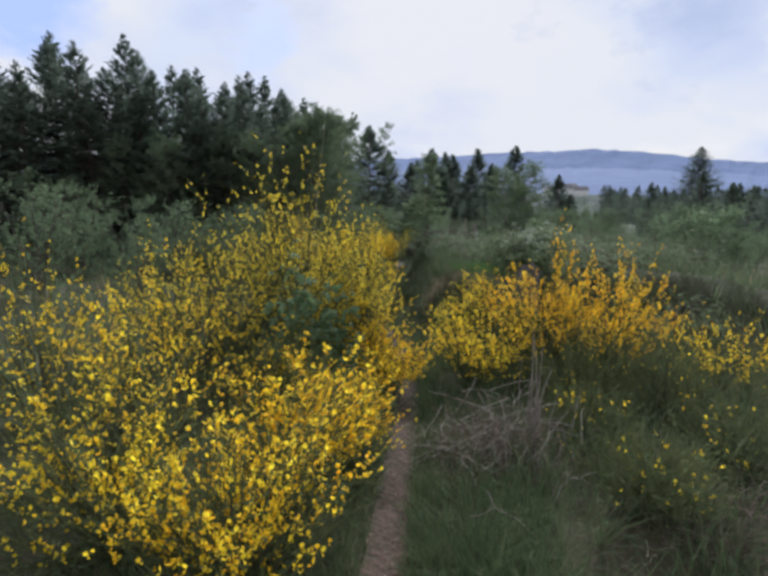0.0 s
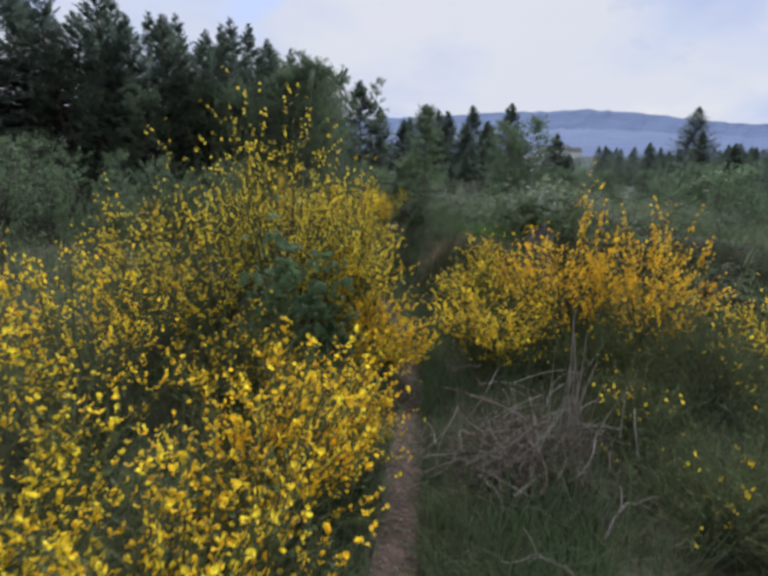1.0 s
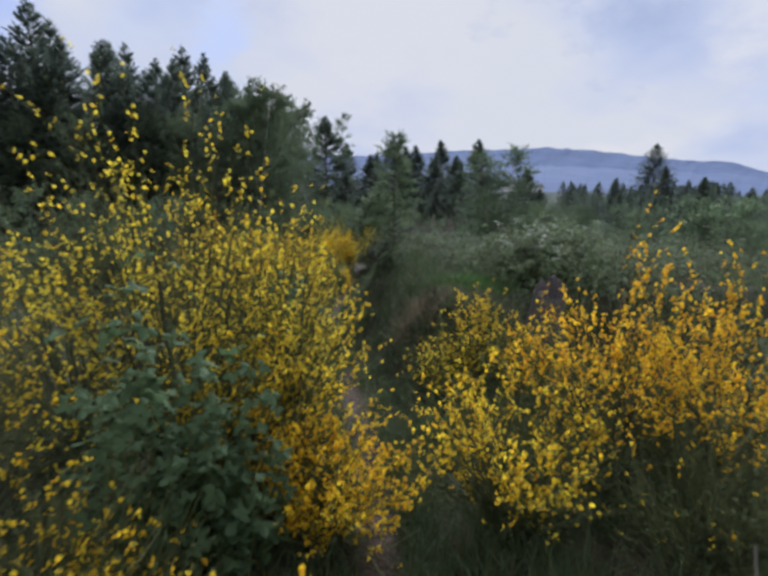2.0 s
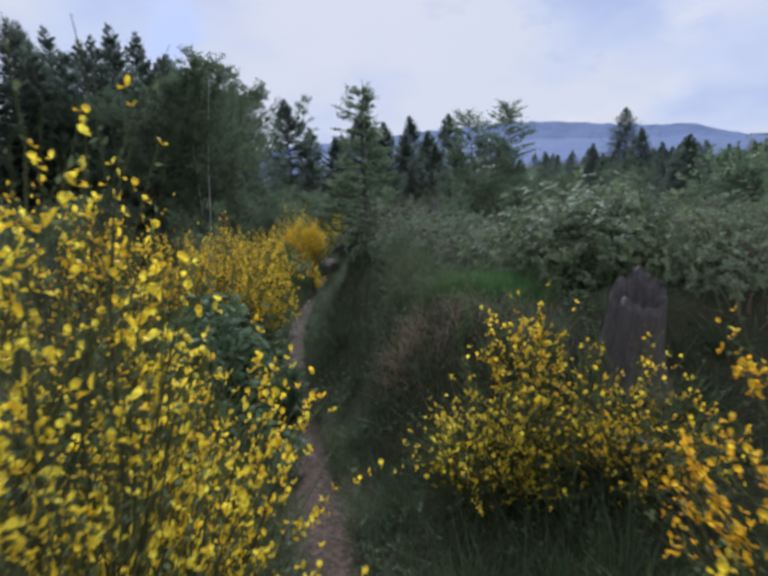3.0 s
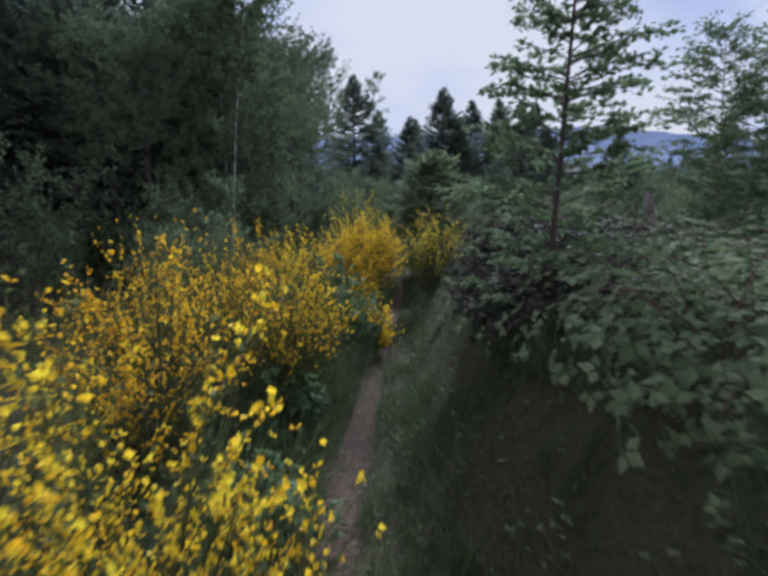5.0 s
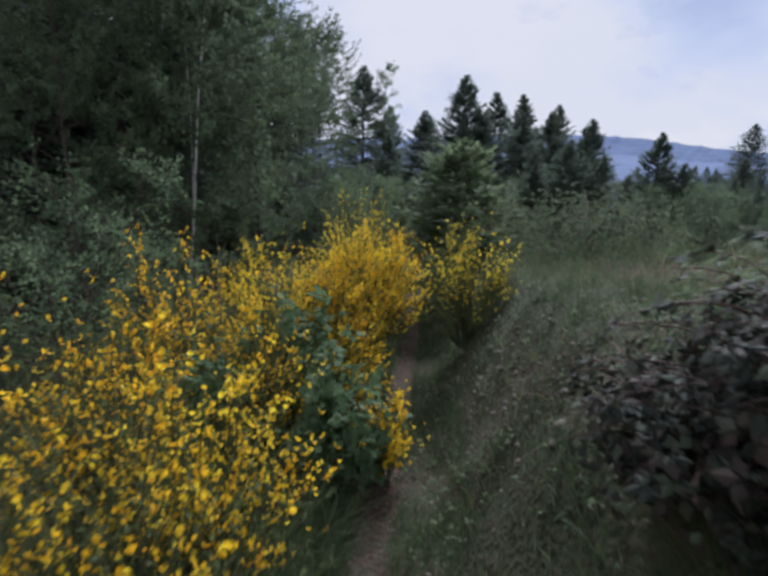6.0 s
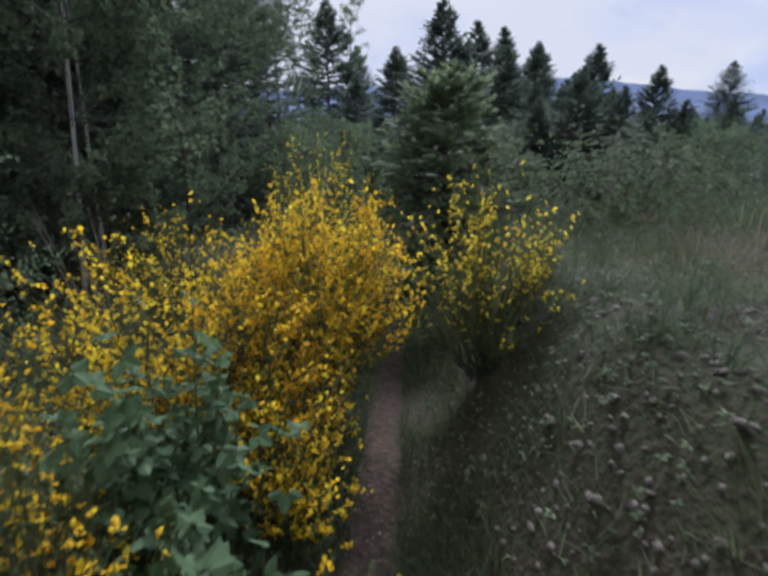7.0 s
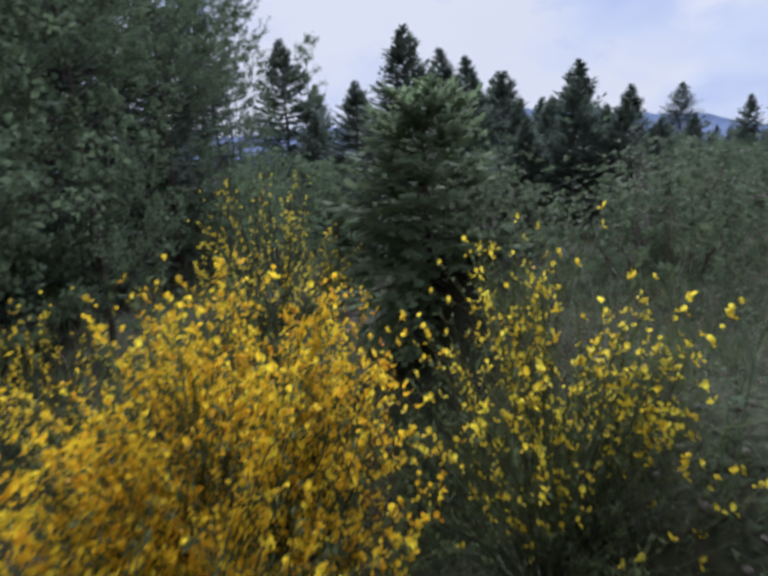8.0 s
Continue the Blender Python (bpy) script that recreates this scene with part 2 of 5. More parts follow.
    L(vr.outputs[0], vm.inputs[7])
    L(vm.outputs[2], bsdf.inputs["Base Color"])
    bsdf.inputs["Roughness"].default_value = 0.95
    bsdf.inputs["Specular IOR Level"].default_value = 0.15
    bp = N("ShaderNodeBump")
    bp.inputs["Strength"].default_value, bp.inputs["Distance"].default_value = 0.8, 0.03
    L(b.outputs["Fac"], bp.inputs["Height"])
    L(bp.outputs[0], bsdf.inputs["Normal"])
    return m


M_GROUND = ground_material()


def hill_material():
    """Far wooded hill, a backdrop: kilometres of air painted in as blue colour and glow."""
    m = bpy.data.materials.new("far_woods_haze")
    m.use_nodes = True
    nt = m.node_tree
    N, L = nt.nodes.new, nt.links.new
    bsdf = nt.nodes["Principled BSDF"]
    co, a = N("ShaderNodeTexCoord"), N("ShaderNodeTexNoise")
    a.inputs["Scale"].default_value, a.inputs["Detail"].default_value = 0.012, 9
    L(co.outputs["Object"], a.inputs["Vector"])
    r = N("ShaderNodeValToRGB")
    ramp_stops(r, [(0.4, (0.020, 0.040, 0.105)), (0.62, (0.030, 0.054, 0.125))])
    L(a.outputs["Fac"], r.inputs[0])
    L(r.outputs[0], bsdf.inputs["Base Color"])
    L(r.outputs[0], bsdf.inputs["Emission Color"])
    # faint glow stands in for light scattered by the air
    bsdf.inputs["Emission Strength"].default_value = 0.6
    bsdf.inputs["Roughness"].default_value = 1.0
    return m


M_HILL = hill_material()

# ---- mesh tools ----


def tri_mesh(name, verts, tris, material, smooth=False):
    verts, tris = np.asarray(verts, np.float32), np.asarray(tris, np.int32)
    me = bpy.data.meshes.new(name)
    me.vertices.add(len(verts))
    me.vertices.foreach_set("co", verts.ravel())
    me.loops.add(tris.size)
    me.loops.foreach_set("vertex_index", tris.ravel())
    me.polygons.add(len(tris))
    me.polygons.foreach_set("loop_start", np.arange(0, tris.size, 3, dtype=np.int32))
    me.update(calc_edges=True)
    me.polygons.foreach_set("use_smooth", np.full(len(tris), smooth))
    me.materials.append(material)
    return me


def part(name, me, parent, label=""):
    ob = new(name, me)
    ob.parent = parent
    return tagged(ob, label)


def thing(name, x, y, z, label, category, group="", turn=0.0, size=1.0):
    ob = new(name)
    ob.empty_display_size = 0.2
    ob.matrix_basis = Matrix.LocRotScale((x, y, z), Euler((0, 0, turn)), (size, size, size))
    return tagged(ob, label, category, group)


def unit(v):
    return v / np.maximum(np.linalg.norm(v, axis=-1, keepdims=True), 1e-9)


def frames_along(d, rng):
    """For each direction a turned frame: its columns are side, depth and the direction itself."""
    d = unit(d)
    ref = unit(rng.normal(size=d.shape))
    s = unit(np.cross(ref, d))
    return np.stack([s, np.cross(d, s), d], -1)


def scatter(tv, tf, places, mats, sizes):
    """Copies of one small template, joined: its vertices, its triangles, and the places, turns and sizes."""
    tv, tf = np.asarray(tv, float), np.asarray(tf, int)
    n = len(places)
    v = np.einsum("nij,nkj->nki", mats, tv[None] * np.asarray(sizes).reshape(n, 1, -1)) + places[:, None, :]
    f = tf[None] + (np.arange(n) * len(tv))[:, None, None]
    return v.reshape(-1, 3), f.reshape(-1, 3)


def tubes(lines, radii, sides=3):
    """Tapered tubes along polylines: lines (n, m, 3), radii (n, m)."""
    n, m, _ = lines.shape
    t = unit(np.gradient(lines, axis=1))
    ref = np.where(np.abs(t[..., 2:3]) > 0.8, np.array([1.0, 0, 0]), np.array([0, 0, 1.0]))
    s = unit(np.cross(t, ref))
    b = np.cross(t, s)
    a = np.arange(sides) * 2 * math.pi / sides
    ring = s[:, :, None] * np.cos(a)[None, None, :, None] + b[:, :, None] * np.sin(a)[None, None, :, None]
    v = lines[:, :, None] + ring * radii[:, :, None, None]
    i, j, k = np.meshgrid(np.arange(n), np.arange(m - 1), np.arange(sides), indexing="ij")
    p = (i * m + j) * sides
    q, k2 = p + sides, (k + 1) % sides
    f = np.concatenate([np.stack([p + k, p + k2, q + k2], -1).reshape(-1, 3), np.stack([p + k, q + k2, q + k], -1).reshape(-1, 3)])
    return v.reshape(-1, 3), f


def join(pieces):
    vs, fs, at = [], [], 0
    for v, f in pieces:
        vs.append(v)
        fs.append(np.asarray(f) + at)
        at += len(v)
    return np.concatenate(vs), np.concatenate(fs)


def bezier(a, b, c, m):
    u = np.linspace(0, 1, m)[None, :, None]
    return a[:, None] * (1 - u) ** 2 + 2 * b[:, None] * u * (1 - u) + c[:, None] * u ** 2


# ---- the lie of the land ----
FALL = -0.0986
TRAIL_Y = np.array([-6, 0, 2.3, 3.0, 4.0, 5.0, 6.2, 7.5, 8.4, 9.5, 10.6, 11.9, 13.5, 14.9, 16.4, 17.4, 18.4, 19.9, 22.4, 27])
TRAIL_X = np.array([-0.2, -0.06, 0.02, 0.08, 0.18, 0.26, 0.26, 0.14, 0.02, -0.04, -0.09, -0.12, 0.02, 0.10, 0.27, 0.38, 0.50, 0.60, 0.6, 0.2])


def trail_x(y):
    return np.interp(y, TRAIL_Y, TRAIL_X)


def smooth(e0, e1, v):
    """0 at e0, 1 at e1."""
    t = np.clip((v - e0) / (e1 - e0), 0, 1)
    return t * t * (3 - 2 * t)


def wavy(x, y, scale, seed=0.0):
    """A cheap rolling field of a few crossed sines."""
    x, y = np.asarray(x) / scale + seed, np.asarray(y) / scale - seed
    return (np.sin(1.7 * x + 0.9 * y) + np.sin(-1.1 * x + 2.3 * y + 1.7) + np.sin(2.9 * x - 0.4 * y + 4.1) + np.sin(0.6 * x + 3.1 * y + 2.2)) / 4


def ground_z(x, y):
    x, y = np.asarray(x, float), np.asarray(y, float)
    d = x - trail_x(y)
    z = FALL * np.clip(y, -8, 40)
    z = z - 0.05 * np.maximum(y - 40, 0) * smooth(40, 120, y) - 0.02 * np.maximum(np.abs(x) - 25, 0)
    z = np.maximum(z, -30)
    # the bank beside the trail
    along = smooth(6.2, 8.0, y) * (1 - smooth(21, 28, y))
    height = 0.55 + 0.32 * np.interp(y, [6.6, 7.8, 9.6, 11.6, 14.7, 17.4, 20.4, 23.4], [0.2, 1.2, 1.5, 1.5, 1.6, 1.35, 1.4, 0.6])
    z = z + along * height * smooth(0.22, 1.15, d) * (1 - 0.75 * smooth(4.0, 9.0, d))
    z = z + 0.12 * smooth(0.2, 0.7, -d) * smooth(-1, 1, y) * (1 - smooth(30, 60, y))
    rough = smooth(0.10, 0.45, np.abs(d))
    near = smooth(9, 4, np.hypot(0.7 * x, np.maximum(np.abs(y - 9) - 9, 0)))
    z = z + rough * (near * (0.05 * wavy(x, y, 0.35) + 0.09 * wavy(x, y, 1.3, 3.0)) + 0.10 * (1 - near) * wavy(x, y, 5.3, 1.0))
    z = z - 0.03 * (1 - smooth(0.05, 0.22, np.abs(d)))
    return z + 0.008 * wavy(x, y, 0.09, 1.0) * (np.abs(y) < 60)


def graded(lo, hi, step, far_lo, far_hi, growth):
    core = list(np.arange(lo, hi, step))
    s, v = step, hi
    while v < far_hi:
        core.append(v)
        s *= growth
        v += s
    core.append(far_hi)
    s, v = step, lo
    left = []
    while v > far_lo:
        s *= growth
        v -= s
        left.append(max(v, far_lo))
    return np.array(sorted(set(left)) + core)


def build_ground():
    xs = graded(-1.6, 3.0, 0.055, -3500, 3500, 1.12)
    ys = graded(-1.0, 20.5, 0.07, -1500, 4200, 1.12)
    X, Y = np.meshgrid(xs, ys)
    V = np.stack([X, Y, ground_z(X, Y)], -1).reshape(-1, 3)
    w, h = len(xs), len(ys)
    i, j = np.meshgrid(np.arange(w - 1), np.arange(h - 1))
    p = (j * w + i).ravel()
    T = np.concatenate([np.stack([p, p + 1, p + w + 1], -1), np.stack([p, p + w + 1, p + w], -1)])
    me = tri_mesh("ground", V, T, M_GROUND, True)
    d = np.abs(X - trail_x(Y)).ravel()
    wide = (0.125 + 0.03 * wavy(X, Y, 0.5, 5.0) + 0.035 * wavy(X, Y, 0.12, 9.0)).ravel()
    bare = 0.86 * (1 - smooth(0.5, 1.6, d / wide))
    # washed-out stony patches on the bank
    patch = smooth(0.15, 0.5, wavy(X, Y, 0.55, 2.0) + 0.2 * wavy(X, Y, 0.15, 7.0)).ravel()
    slope = (np.exp(-((X - 1.12) / 0.62) ** 2 - ((Y - 15.4) / 1.7) ** 2)).ravel()
    bare = np.maximum(bare, np.clip(slope * (0.15 + 0.8 * patch), 0, 0.9))
    at = me.attributes.new("bare", "FLOAT", "POINT")
    at.data.foreach_set("value", bare.astype(np.float32))
    far = smooth(18, 45, np.hypot(X, Y - 6)).ravel()
    at = me.attributes.new("woods", "FLOAT", "POINT")
    at.data.foreach_set("value", far.astype(np.float32))
    at = me.attributes.new("valley", "FLOAT", "POINT")
    at.data.foreach_set("value", smooth(55, 120, np.hypot(X, Y - 6)).ravel().astype(np.float32))
    tagged(new("ground", me), "dark leaf litter and earth with a narrow trodden trail", "ground", kind="structure")


build_ground()


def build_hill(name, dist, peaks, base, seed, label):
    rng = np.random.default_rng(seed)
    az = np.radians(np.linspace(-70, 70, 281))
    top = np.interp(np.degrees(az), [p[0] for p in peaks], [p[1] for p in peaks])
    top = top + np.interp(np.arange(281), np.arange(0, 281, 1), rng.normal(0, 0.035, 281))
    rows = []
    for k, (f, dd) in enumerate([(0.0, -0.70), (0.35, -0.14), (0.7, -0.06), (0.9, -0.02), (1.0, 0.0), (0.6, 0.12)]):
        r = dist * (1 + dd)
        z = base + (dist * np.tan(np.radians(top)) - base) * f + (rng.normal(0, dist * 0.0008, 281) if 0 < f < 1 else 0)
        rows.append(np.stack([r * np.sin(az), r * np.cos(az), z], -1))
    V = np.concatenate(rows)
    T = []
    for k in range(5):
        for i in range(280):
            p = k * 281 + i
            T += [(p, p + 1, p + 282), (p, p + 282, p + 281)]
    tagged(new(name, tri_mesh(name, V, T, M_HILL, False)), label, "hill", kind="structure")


build_hill("backdrop", 2600, [(-70, 1.0), (-20, 0.6), (-8, 0.6), (0, 1.0), (3, 1.15), (8, 1.45), (12, 1.78), (16, 1.86), (20.3, 2.1), (24.5, 1.88), (29, 1.4), (33, 0.98), (36.5, 0.85), (38, 0.4), (40, -0.2), (43, -0.8), (47, -1.0), (70, -0.6)], -31, 5, "distant wooded hill beyond the valley, blue haze painted on")

# ---- plant makers ----
PEA_V = [(0, 0, 0), (-0.0095, 0.002, 0.010), (-0.006, 0.006, 0.020), (0.006, 0.006, 0.020), (0.0095, 0.002, 0.010), (0, -0.001, 0.013),
         (-0.004, -0.014, 0.004), (0.004, -0.014, 0.004), (0, -0.016, -0.004)]
PEA_F = [(0, 1, 5), (1, 2, 5), (2, 3, 5), (3, 4, 5), (4, 0, 5), (0, 6, 8), (0, 8, 7), (0, 7, 6)]
DIAMOND_V = [(0, 0, 0), (-0.5, 0.12, 0.45), (0, 0, 1), (0.5, 0.12, 0.45)]
DIAMOND_F = [(0, 2, 1), (0, 3, 2)]
LEAF_V = [(0, 0, 0), (-0.30, 0.08, 0.22), (-0.36, 0.10, 0.50), (-0.20, 0.05, 0.80), (0, -0.06, 1.0), (0.20, 0.05, 0.80), (0.36, 0.10, 0.50), (0.30, 0.08, 0.22), (0, 0, 0.5)]
LEAF_F = [(0, 8, 1), (1, 8, 2), (2, 8, 3), (3, 8, 4), (4, 8, 5), (5, 8, 6), (6, 8, 7), (7, 8, 0)]
LEAFLET_V = [(0, 0, 0), (-0.34, 0.10, 0.42), (0, -0.02, 0.5), (0.34, 0.10, 0.42), (0, -0.05, 1.0)]
LEAFLET_F = [(0, 2, 1), (1, 2, 4), (0, 3, 2), (2, 3, 4)]
SPRAY_V = [(0, 0, 0), (-0.30, 0.03, 0.18), (-0.05, 0, 0.32), (-0.34, 0.04, 0.50), (-0.05, 0, 0.60), (-0.22, 0.03, 0.84), (0, 0, 1.0),
           (0.22, 0.03, 0.84), (0.05, 0, 0.60), (0.34, 0.04, 0.50), (0.05, 0, 0.32), (0.30, 0.03, 0.18)]
SPRAY_F = [(0, 2, 1), (2, 4, 3), (4, 6, 5), (6, 8, 7), (8, 10, 9), (10, 0, 11), (0, 10, 2), (2, 10, 8), (2, 8, 4), (4, 8, 6)]
BLADE_V = [(-0.5, 0, 0), (0.5, 0, 0), (-0.42, 0.10, 0.4), (0.42, 0.10, 0.4), (-0.25, 0.32, 0.75), (0.25, 0.32, 0.75), (0, 0.62, 0.98)]
BLADE_F = [(0, 1, 3), (0, 3, 2), (2, 3, 5), (2, 5, 4), (4, 5, 6)]


def broom_meshes(seed, h, r, bloom, bare=0.25, lean=(0, 0), stems=None, per=16, low=0.33, fall=0.62, size=1.0, leafy_n=4):
    """Stems, twigs, leaves and flowers of one broom bush that is h high and r in radius."""
    rng = np.random.default_rng(seed)
    n = stems or int(44 + 62 * r)
    a = rng.uniform(0, 2 * math.pi, n)
    rr = r * rng.uniform(0.01, 1.0, n) ** 0.45 * (1 + 0.12 * np.sin(3 * a + seed))
    core = h - 0.2 * min(1.0, h)
    tip_z = core * (1 - fall * (rr / r) ** 2.2) * rng.uniform(0.62, 1.03, n)
    skirt = rng.uniform(size=n) < low
    rr = np.where(skirt, r * rng.uniform(0.45, 1.0, n), rr)
    tip_z = np.where(skirt, core * rng.uniform(0.16, 0.55, n), np.maximum(tip_z, 0.12 * h))
    tip = np.stack([rr * np.cos(a) + lean[0] * tip_z, rr * np.sin(a) + lean[1] * tip_z, tip_z], -1)
    base = np.stack([0.16 * rr * np.cos(a), 0.16 * rr * np.sin(a), np.full(n, -0.05)], -1) + rng.normal(0, 0.03, (n, 3)) * [1, 1, 0]
    ctrl = base * 0.55 + tip * 0.45
    ctrl[:, 2] = tip_z * rng.uniform(0.52, 0.66, n)
    line = bezier(base, ctrl, tip, 8)
    line[:, 1:-1] += rng.normal(0, 0.012, (n, 6, 3))
    rad = np.linspace(1, 0.28, 8)[None] * rng.uniform(0.0045, 0.009, n)[:, None] * (0.7 + 0.3 * h)
    wood = tubes(line, rad, 3)
    # green twigs
    u = rng.uniform(0.06, 1.0, (n, per)) ** 0.75
    u[:, 0] = 1.0
    pos = u * 7
    i0 = np.minimum(pos.astype(int), 6)
    fr = (pos - i0)[..., None]
    idx = np.arange(n)[:, None]
    p0 = line[idx, i0] * (1 - fr) + line[idx, i0 + 1] * fr
    tan = unit(line[idx, i0 + 1] - line[idx, i0])
    out = unit(p0 * [1, 1, 0.25])
    d = unit(tan * 0.8 + out * rng.uniform(0.0, 0.8, (n, per, 1)) + rng.normal(0, 0.42, (n, per, 3)) + [0, 0, 0.35])
    ln = rng.uniform(0.10, 0.30, (n, per)) * (0.75 + 0.25 * h)
    p0, d, ln = p0.reshape(-1, 3), d.reshape(-1, 3), ln.ravel()
    end = p0 + d * ln[:, None]
    mid = p0 + d * ln[:, None] * 0.5 + rng.normal(0, 0.015, p0.shape)
    end[:, 2] += ln * 0.12
    tw = bezier(p0, mid, end, 3)
    trad = np.linspace(1, 0.5, 3)[None] * rng.uniform(0.0012, 0.0022, len(p0))[:, None]
    twigs = tubes(tw, trad, 3)

    def along(k):
        w = rng.uniform(0.05, 1.0, (len(p0), k))
        q = w * 2
        j = np.minimum(q.astype(int), 1)
        f = (q - j)[..., None]
        ii = np.arange(len(p0))[:, None]
        return (tw[ii, j] * (1 - f) + tw[ii, j + 1] * f), unit(tw[ii, j + 1] - tw[ii, j])

    q, t = along(leafy_n)
    q, t = q.reshape(-1, 3), t.reshape(-1, 3)
    dd = unit(t * 0.7 + rng.normal(0, 0.6, q.shape))
    sz = rng.uniform(0.013, 0.026, len(q))
    leaves = scatter(DIAMOND_V, DIAMOND_F, q, frames_along(dd, rng), np.stack([sz * 0.42, sz * 0.42, sz], -1))
    # flowers sit in runs along the upper twigs
    k = 11
    q, t = along(k)
    lucky = np.clip(rng.beta(0.55, 0.9, len(p0)) * 1.25 * bloom, 0, 1)
    patch = wavy(end[:, 0] + 0.7 * end[:, 2], end[:, 1] - 0.8 * end[:, 2], 0.16, seed)
    lucky = lucky * np.clip((end[:, 2] / h - bare) / 0.3, 0, 1) * np.clip(0.95 + 1.2 * patch, 0.15, 1.8)
    on = rng.uniform(0, 1, (len(p0), k)) < lucky[:, None]
    q, t = q[on], t[on]
    side = unit(rng.normal(size=q.shape) * [1, 1, 0.45])
    q = q + side * rng.uniform(0.004, 0.014, (len(q), 1))
    upv = unit(np.array([0, 0, 1.0]) + 0.5 * t + rng.normal(0, 0.35, q.shape))
    face = unit(side - upv * (side * upv).sum(-1, keepdims=True))
    mats = np.stack([np.cross(-face, upv), -face, upv], -1)
    flowers = scatter(PEA_V, PEA_F, q, mats, size * rng.uniform(0.75, 1.12, (len(q), 1)))
    return wood, twigs, leaves, flowers


def broom(x, y, h, r, bloom, seed, label, bare=0.25, lean=(0, 0), group="flowering broom bushes", stems=None, low=0.33, fall=0.62):
    per = 10 if x < -1.3 or x > 2.3 or y > 18 else 15
    leafy_n = 4
    if label[:5] in ("dense", "loose"):
        per, leafy_n = 26, 7
    petal = M_ORANGE_SHADE if "orange" in label else M_LEMON if "scattered" in label or "tall" in label else M_PETAL
    ob = thing("broom_bush", x, y, float(ground_z(x, y)), label, "bush", group)
    wood, twigs, leaves, flowers = broom_meshes(seed, h, r, bloom, bare, lean, stems, per, low, fall, 1.12 if y < 3.2 else 1.0, leafy_n)
    part("woody_base", tri_mesh("woody_base", *wood, M_OLD_STEM, True), ob, "green-brown woody stems")
    growth = tagged(part("twig_growth", tri_mesh("twig_growth", *twigs, M_TWIG), ob, "thin green upright twigs"), kind="stuff")
    tagged(part("foliage", tri_mesh("foliage", *leaves, M_BROOM_LEAF), growth, "tiny dark green leaves"), kind="stuff")
    tagged(part("blossom", tri_mesh("blossom", *flowers, petal), growth, "lemon-yellow pea-like flowers" if petal is M_LEMON else "bright yellow pea-like flowers"), kind="stuff")
    return ob


def conifer_meshes(seed, h, ratio, needle, low=0.06, per=6, step=0.26, thin=1.0, k=15, widest=0.24):
    rng = np.random.default_rng(seed)
    m = 9
    line = np.zeros((1, m, 3))
    line[0, :, 2] = np.linspace(-0.1, h, m)
    line[0, 1:-1, :2] += rng.normal(0, 0.008 * h, (m - 2, 2))
    trunk = tubes(line, (np.linspace(1, 0.06, m) * (0.012 * h + 0.02))[None], 7)
    z = []
    at = low * h
    while at < h * 0.985:
        z += list(at + rng.normal(0, step * 0.18, per))
        at += step * (1 - 0.45 * at / h)
    z = np.clip(np.array(z), 0.03 * h, h * 0.985)
    n = len(z)
    a = rng.uniform(0, 2 * math.pi, n)
    most = widest * h + 0.1
    L = (most * np.tanh((h - z) * ratio / most) * (0.55 + 0.45 * np.clip((h - z) / (0.4 * h), 0, 1)) + 0.03) * rng.uniform(0.6, 1.1, n)
    up = np.interp(z / h, [0, 0.5, 1], [-0.18, 0.12, 0.9])
    base = np.stack([np.zeros(n), np.zeros(n), z], -1)
    base[:, :2] += np.stack([np.interp(z, line[0, :, 2], line[0, :, 0]), np.interp(z, line[0, :, 2], line[0, :, 1])], -1)
    o = np.stack([np.cos(a), np.sin(a), np.zeros(n)], -1)
    tip = base + o * L[:, None]
    tip[:, 2] += up * L
    ctrl = base + o * L[:, None] * 0.55
    ctrl[:, 2] += up * L * 0.35 - 0.06 * L
    br = bezier(base, ctrl, tip, 5)
    limbs = tubes(br, np.linspace(1, 0.2, 5)[None] * (0.006 + 0.008 * L)[:, None], 3)
    w = rng.uniform(0.10, 1.0, (n, k)) ** 0.8
    w[:, 0] = 0.97
    q = w * 4
    j = np.minimum(q.astype(int), 3)
    f = (q - j)[..., None]
    ii = np.arange(n)[:, None]
    p = br[ii, j] * (1 - f) + br[ii, j + 1] * f
    t = unit(br[ii, j + 1] - br[ii, j])
    side = unit(np.cross(t, np.array([0, 0, 1.0])))
    sgn = np.where(rng.uniform(size=(n, k, 1)) < 0.5, -1, 1)
    d = unit(t * 0.9 + side * sgn * rng.uniform(0.2, 1.0, (n, k, 1)) + rng.normal(0, 0.18, (n, k, 3)) + [0, 0, -0.12])
    ln = (np.minimum(0.16, 0.05 + 0.35 * L[:, None]) + 0.22 * L[:, None] * (1.15 - w)) * rng.uniform(0.75, 1.3, (n, k)) * (1.0 if k > 10 else 1.7)
    upv = unit(np.array([0, 0, 1.0]) + rng.normal(0, 0.35, (n, k, 3)))
    s = unit(np.cross(d, upv))
    mats = np.stack([s, np.cross(d, s), d], -1).reshape(-1, 3, 3)
    ln = ln.ravel()
    sprays = scatter(SPRAY_V, SPRAY_F, p.reshape(-1, 3), mats, np.stack([ln * 0.62 * thin, ln * 0.62, ln], -1))
    return trunk, limbs, sprays


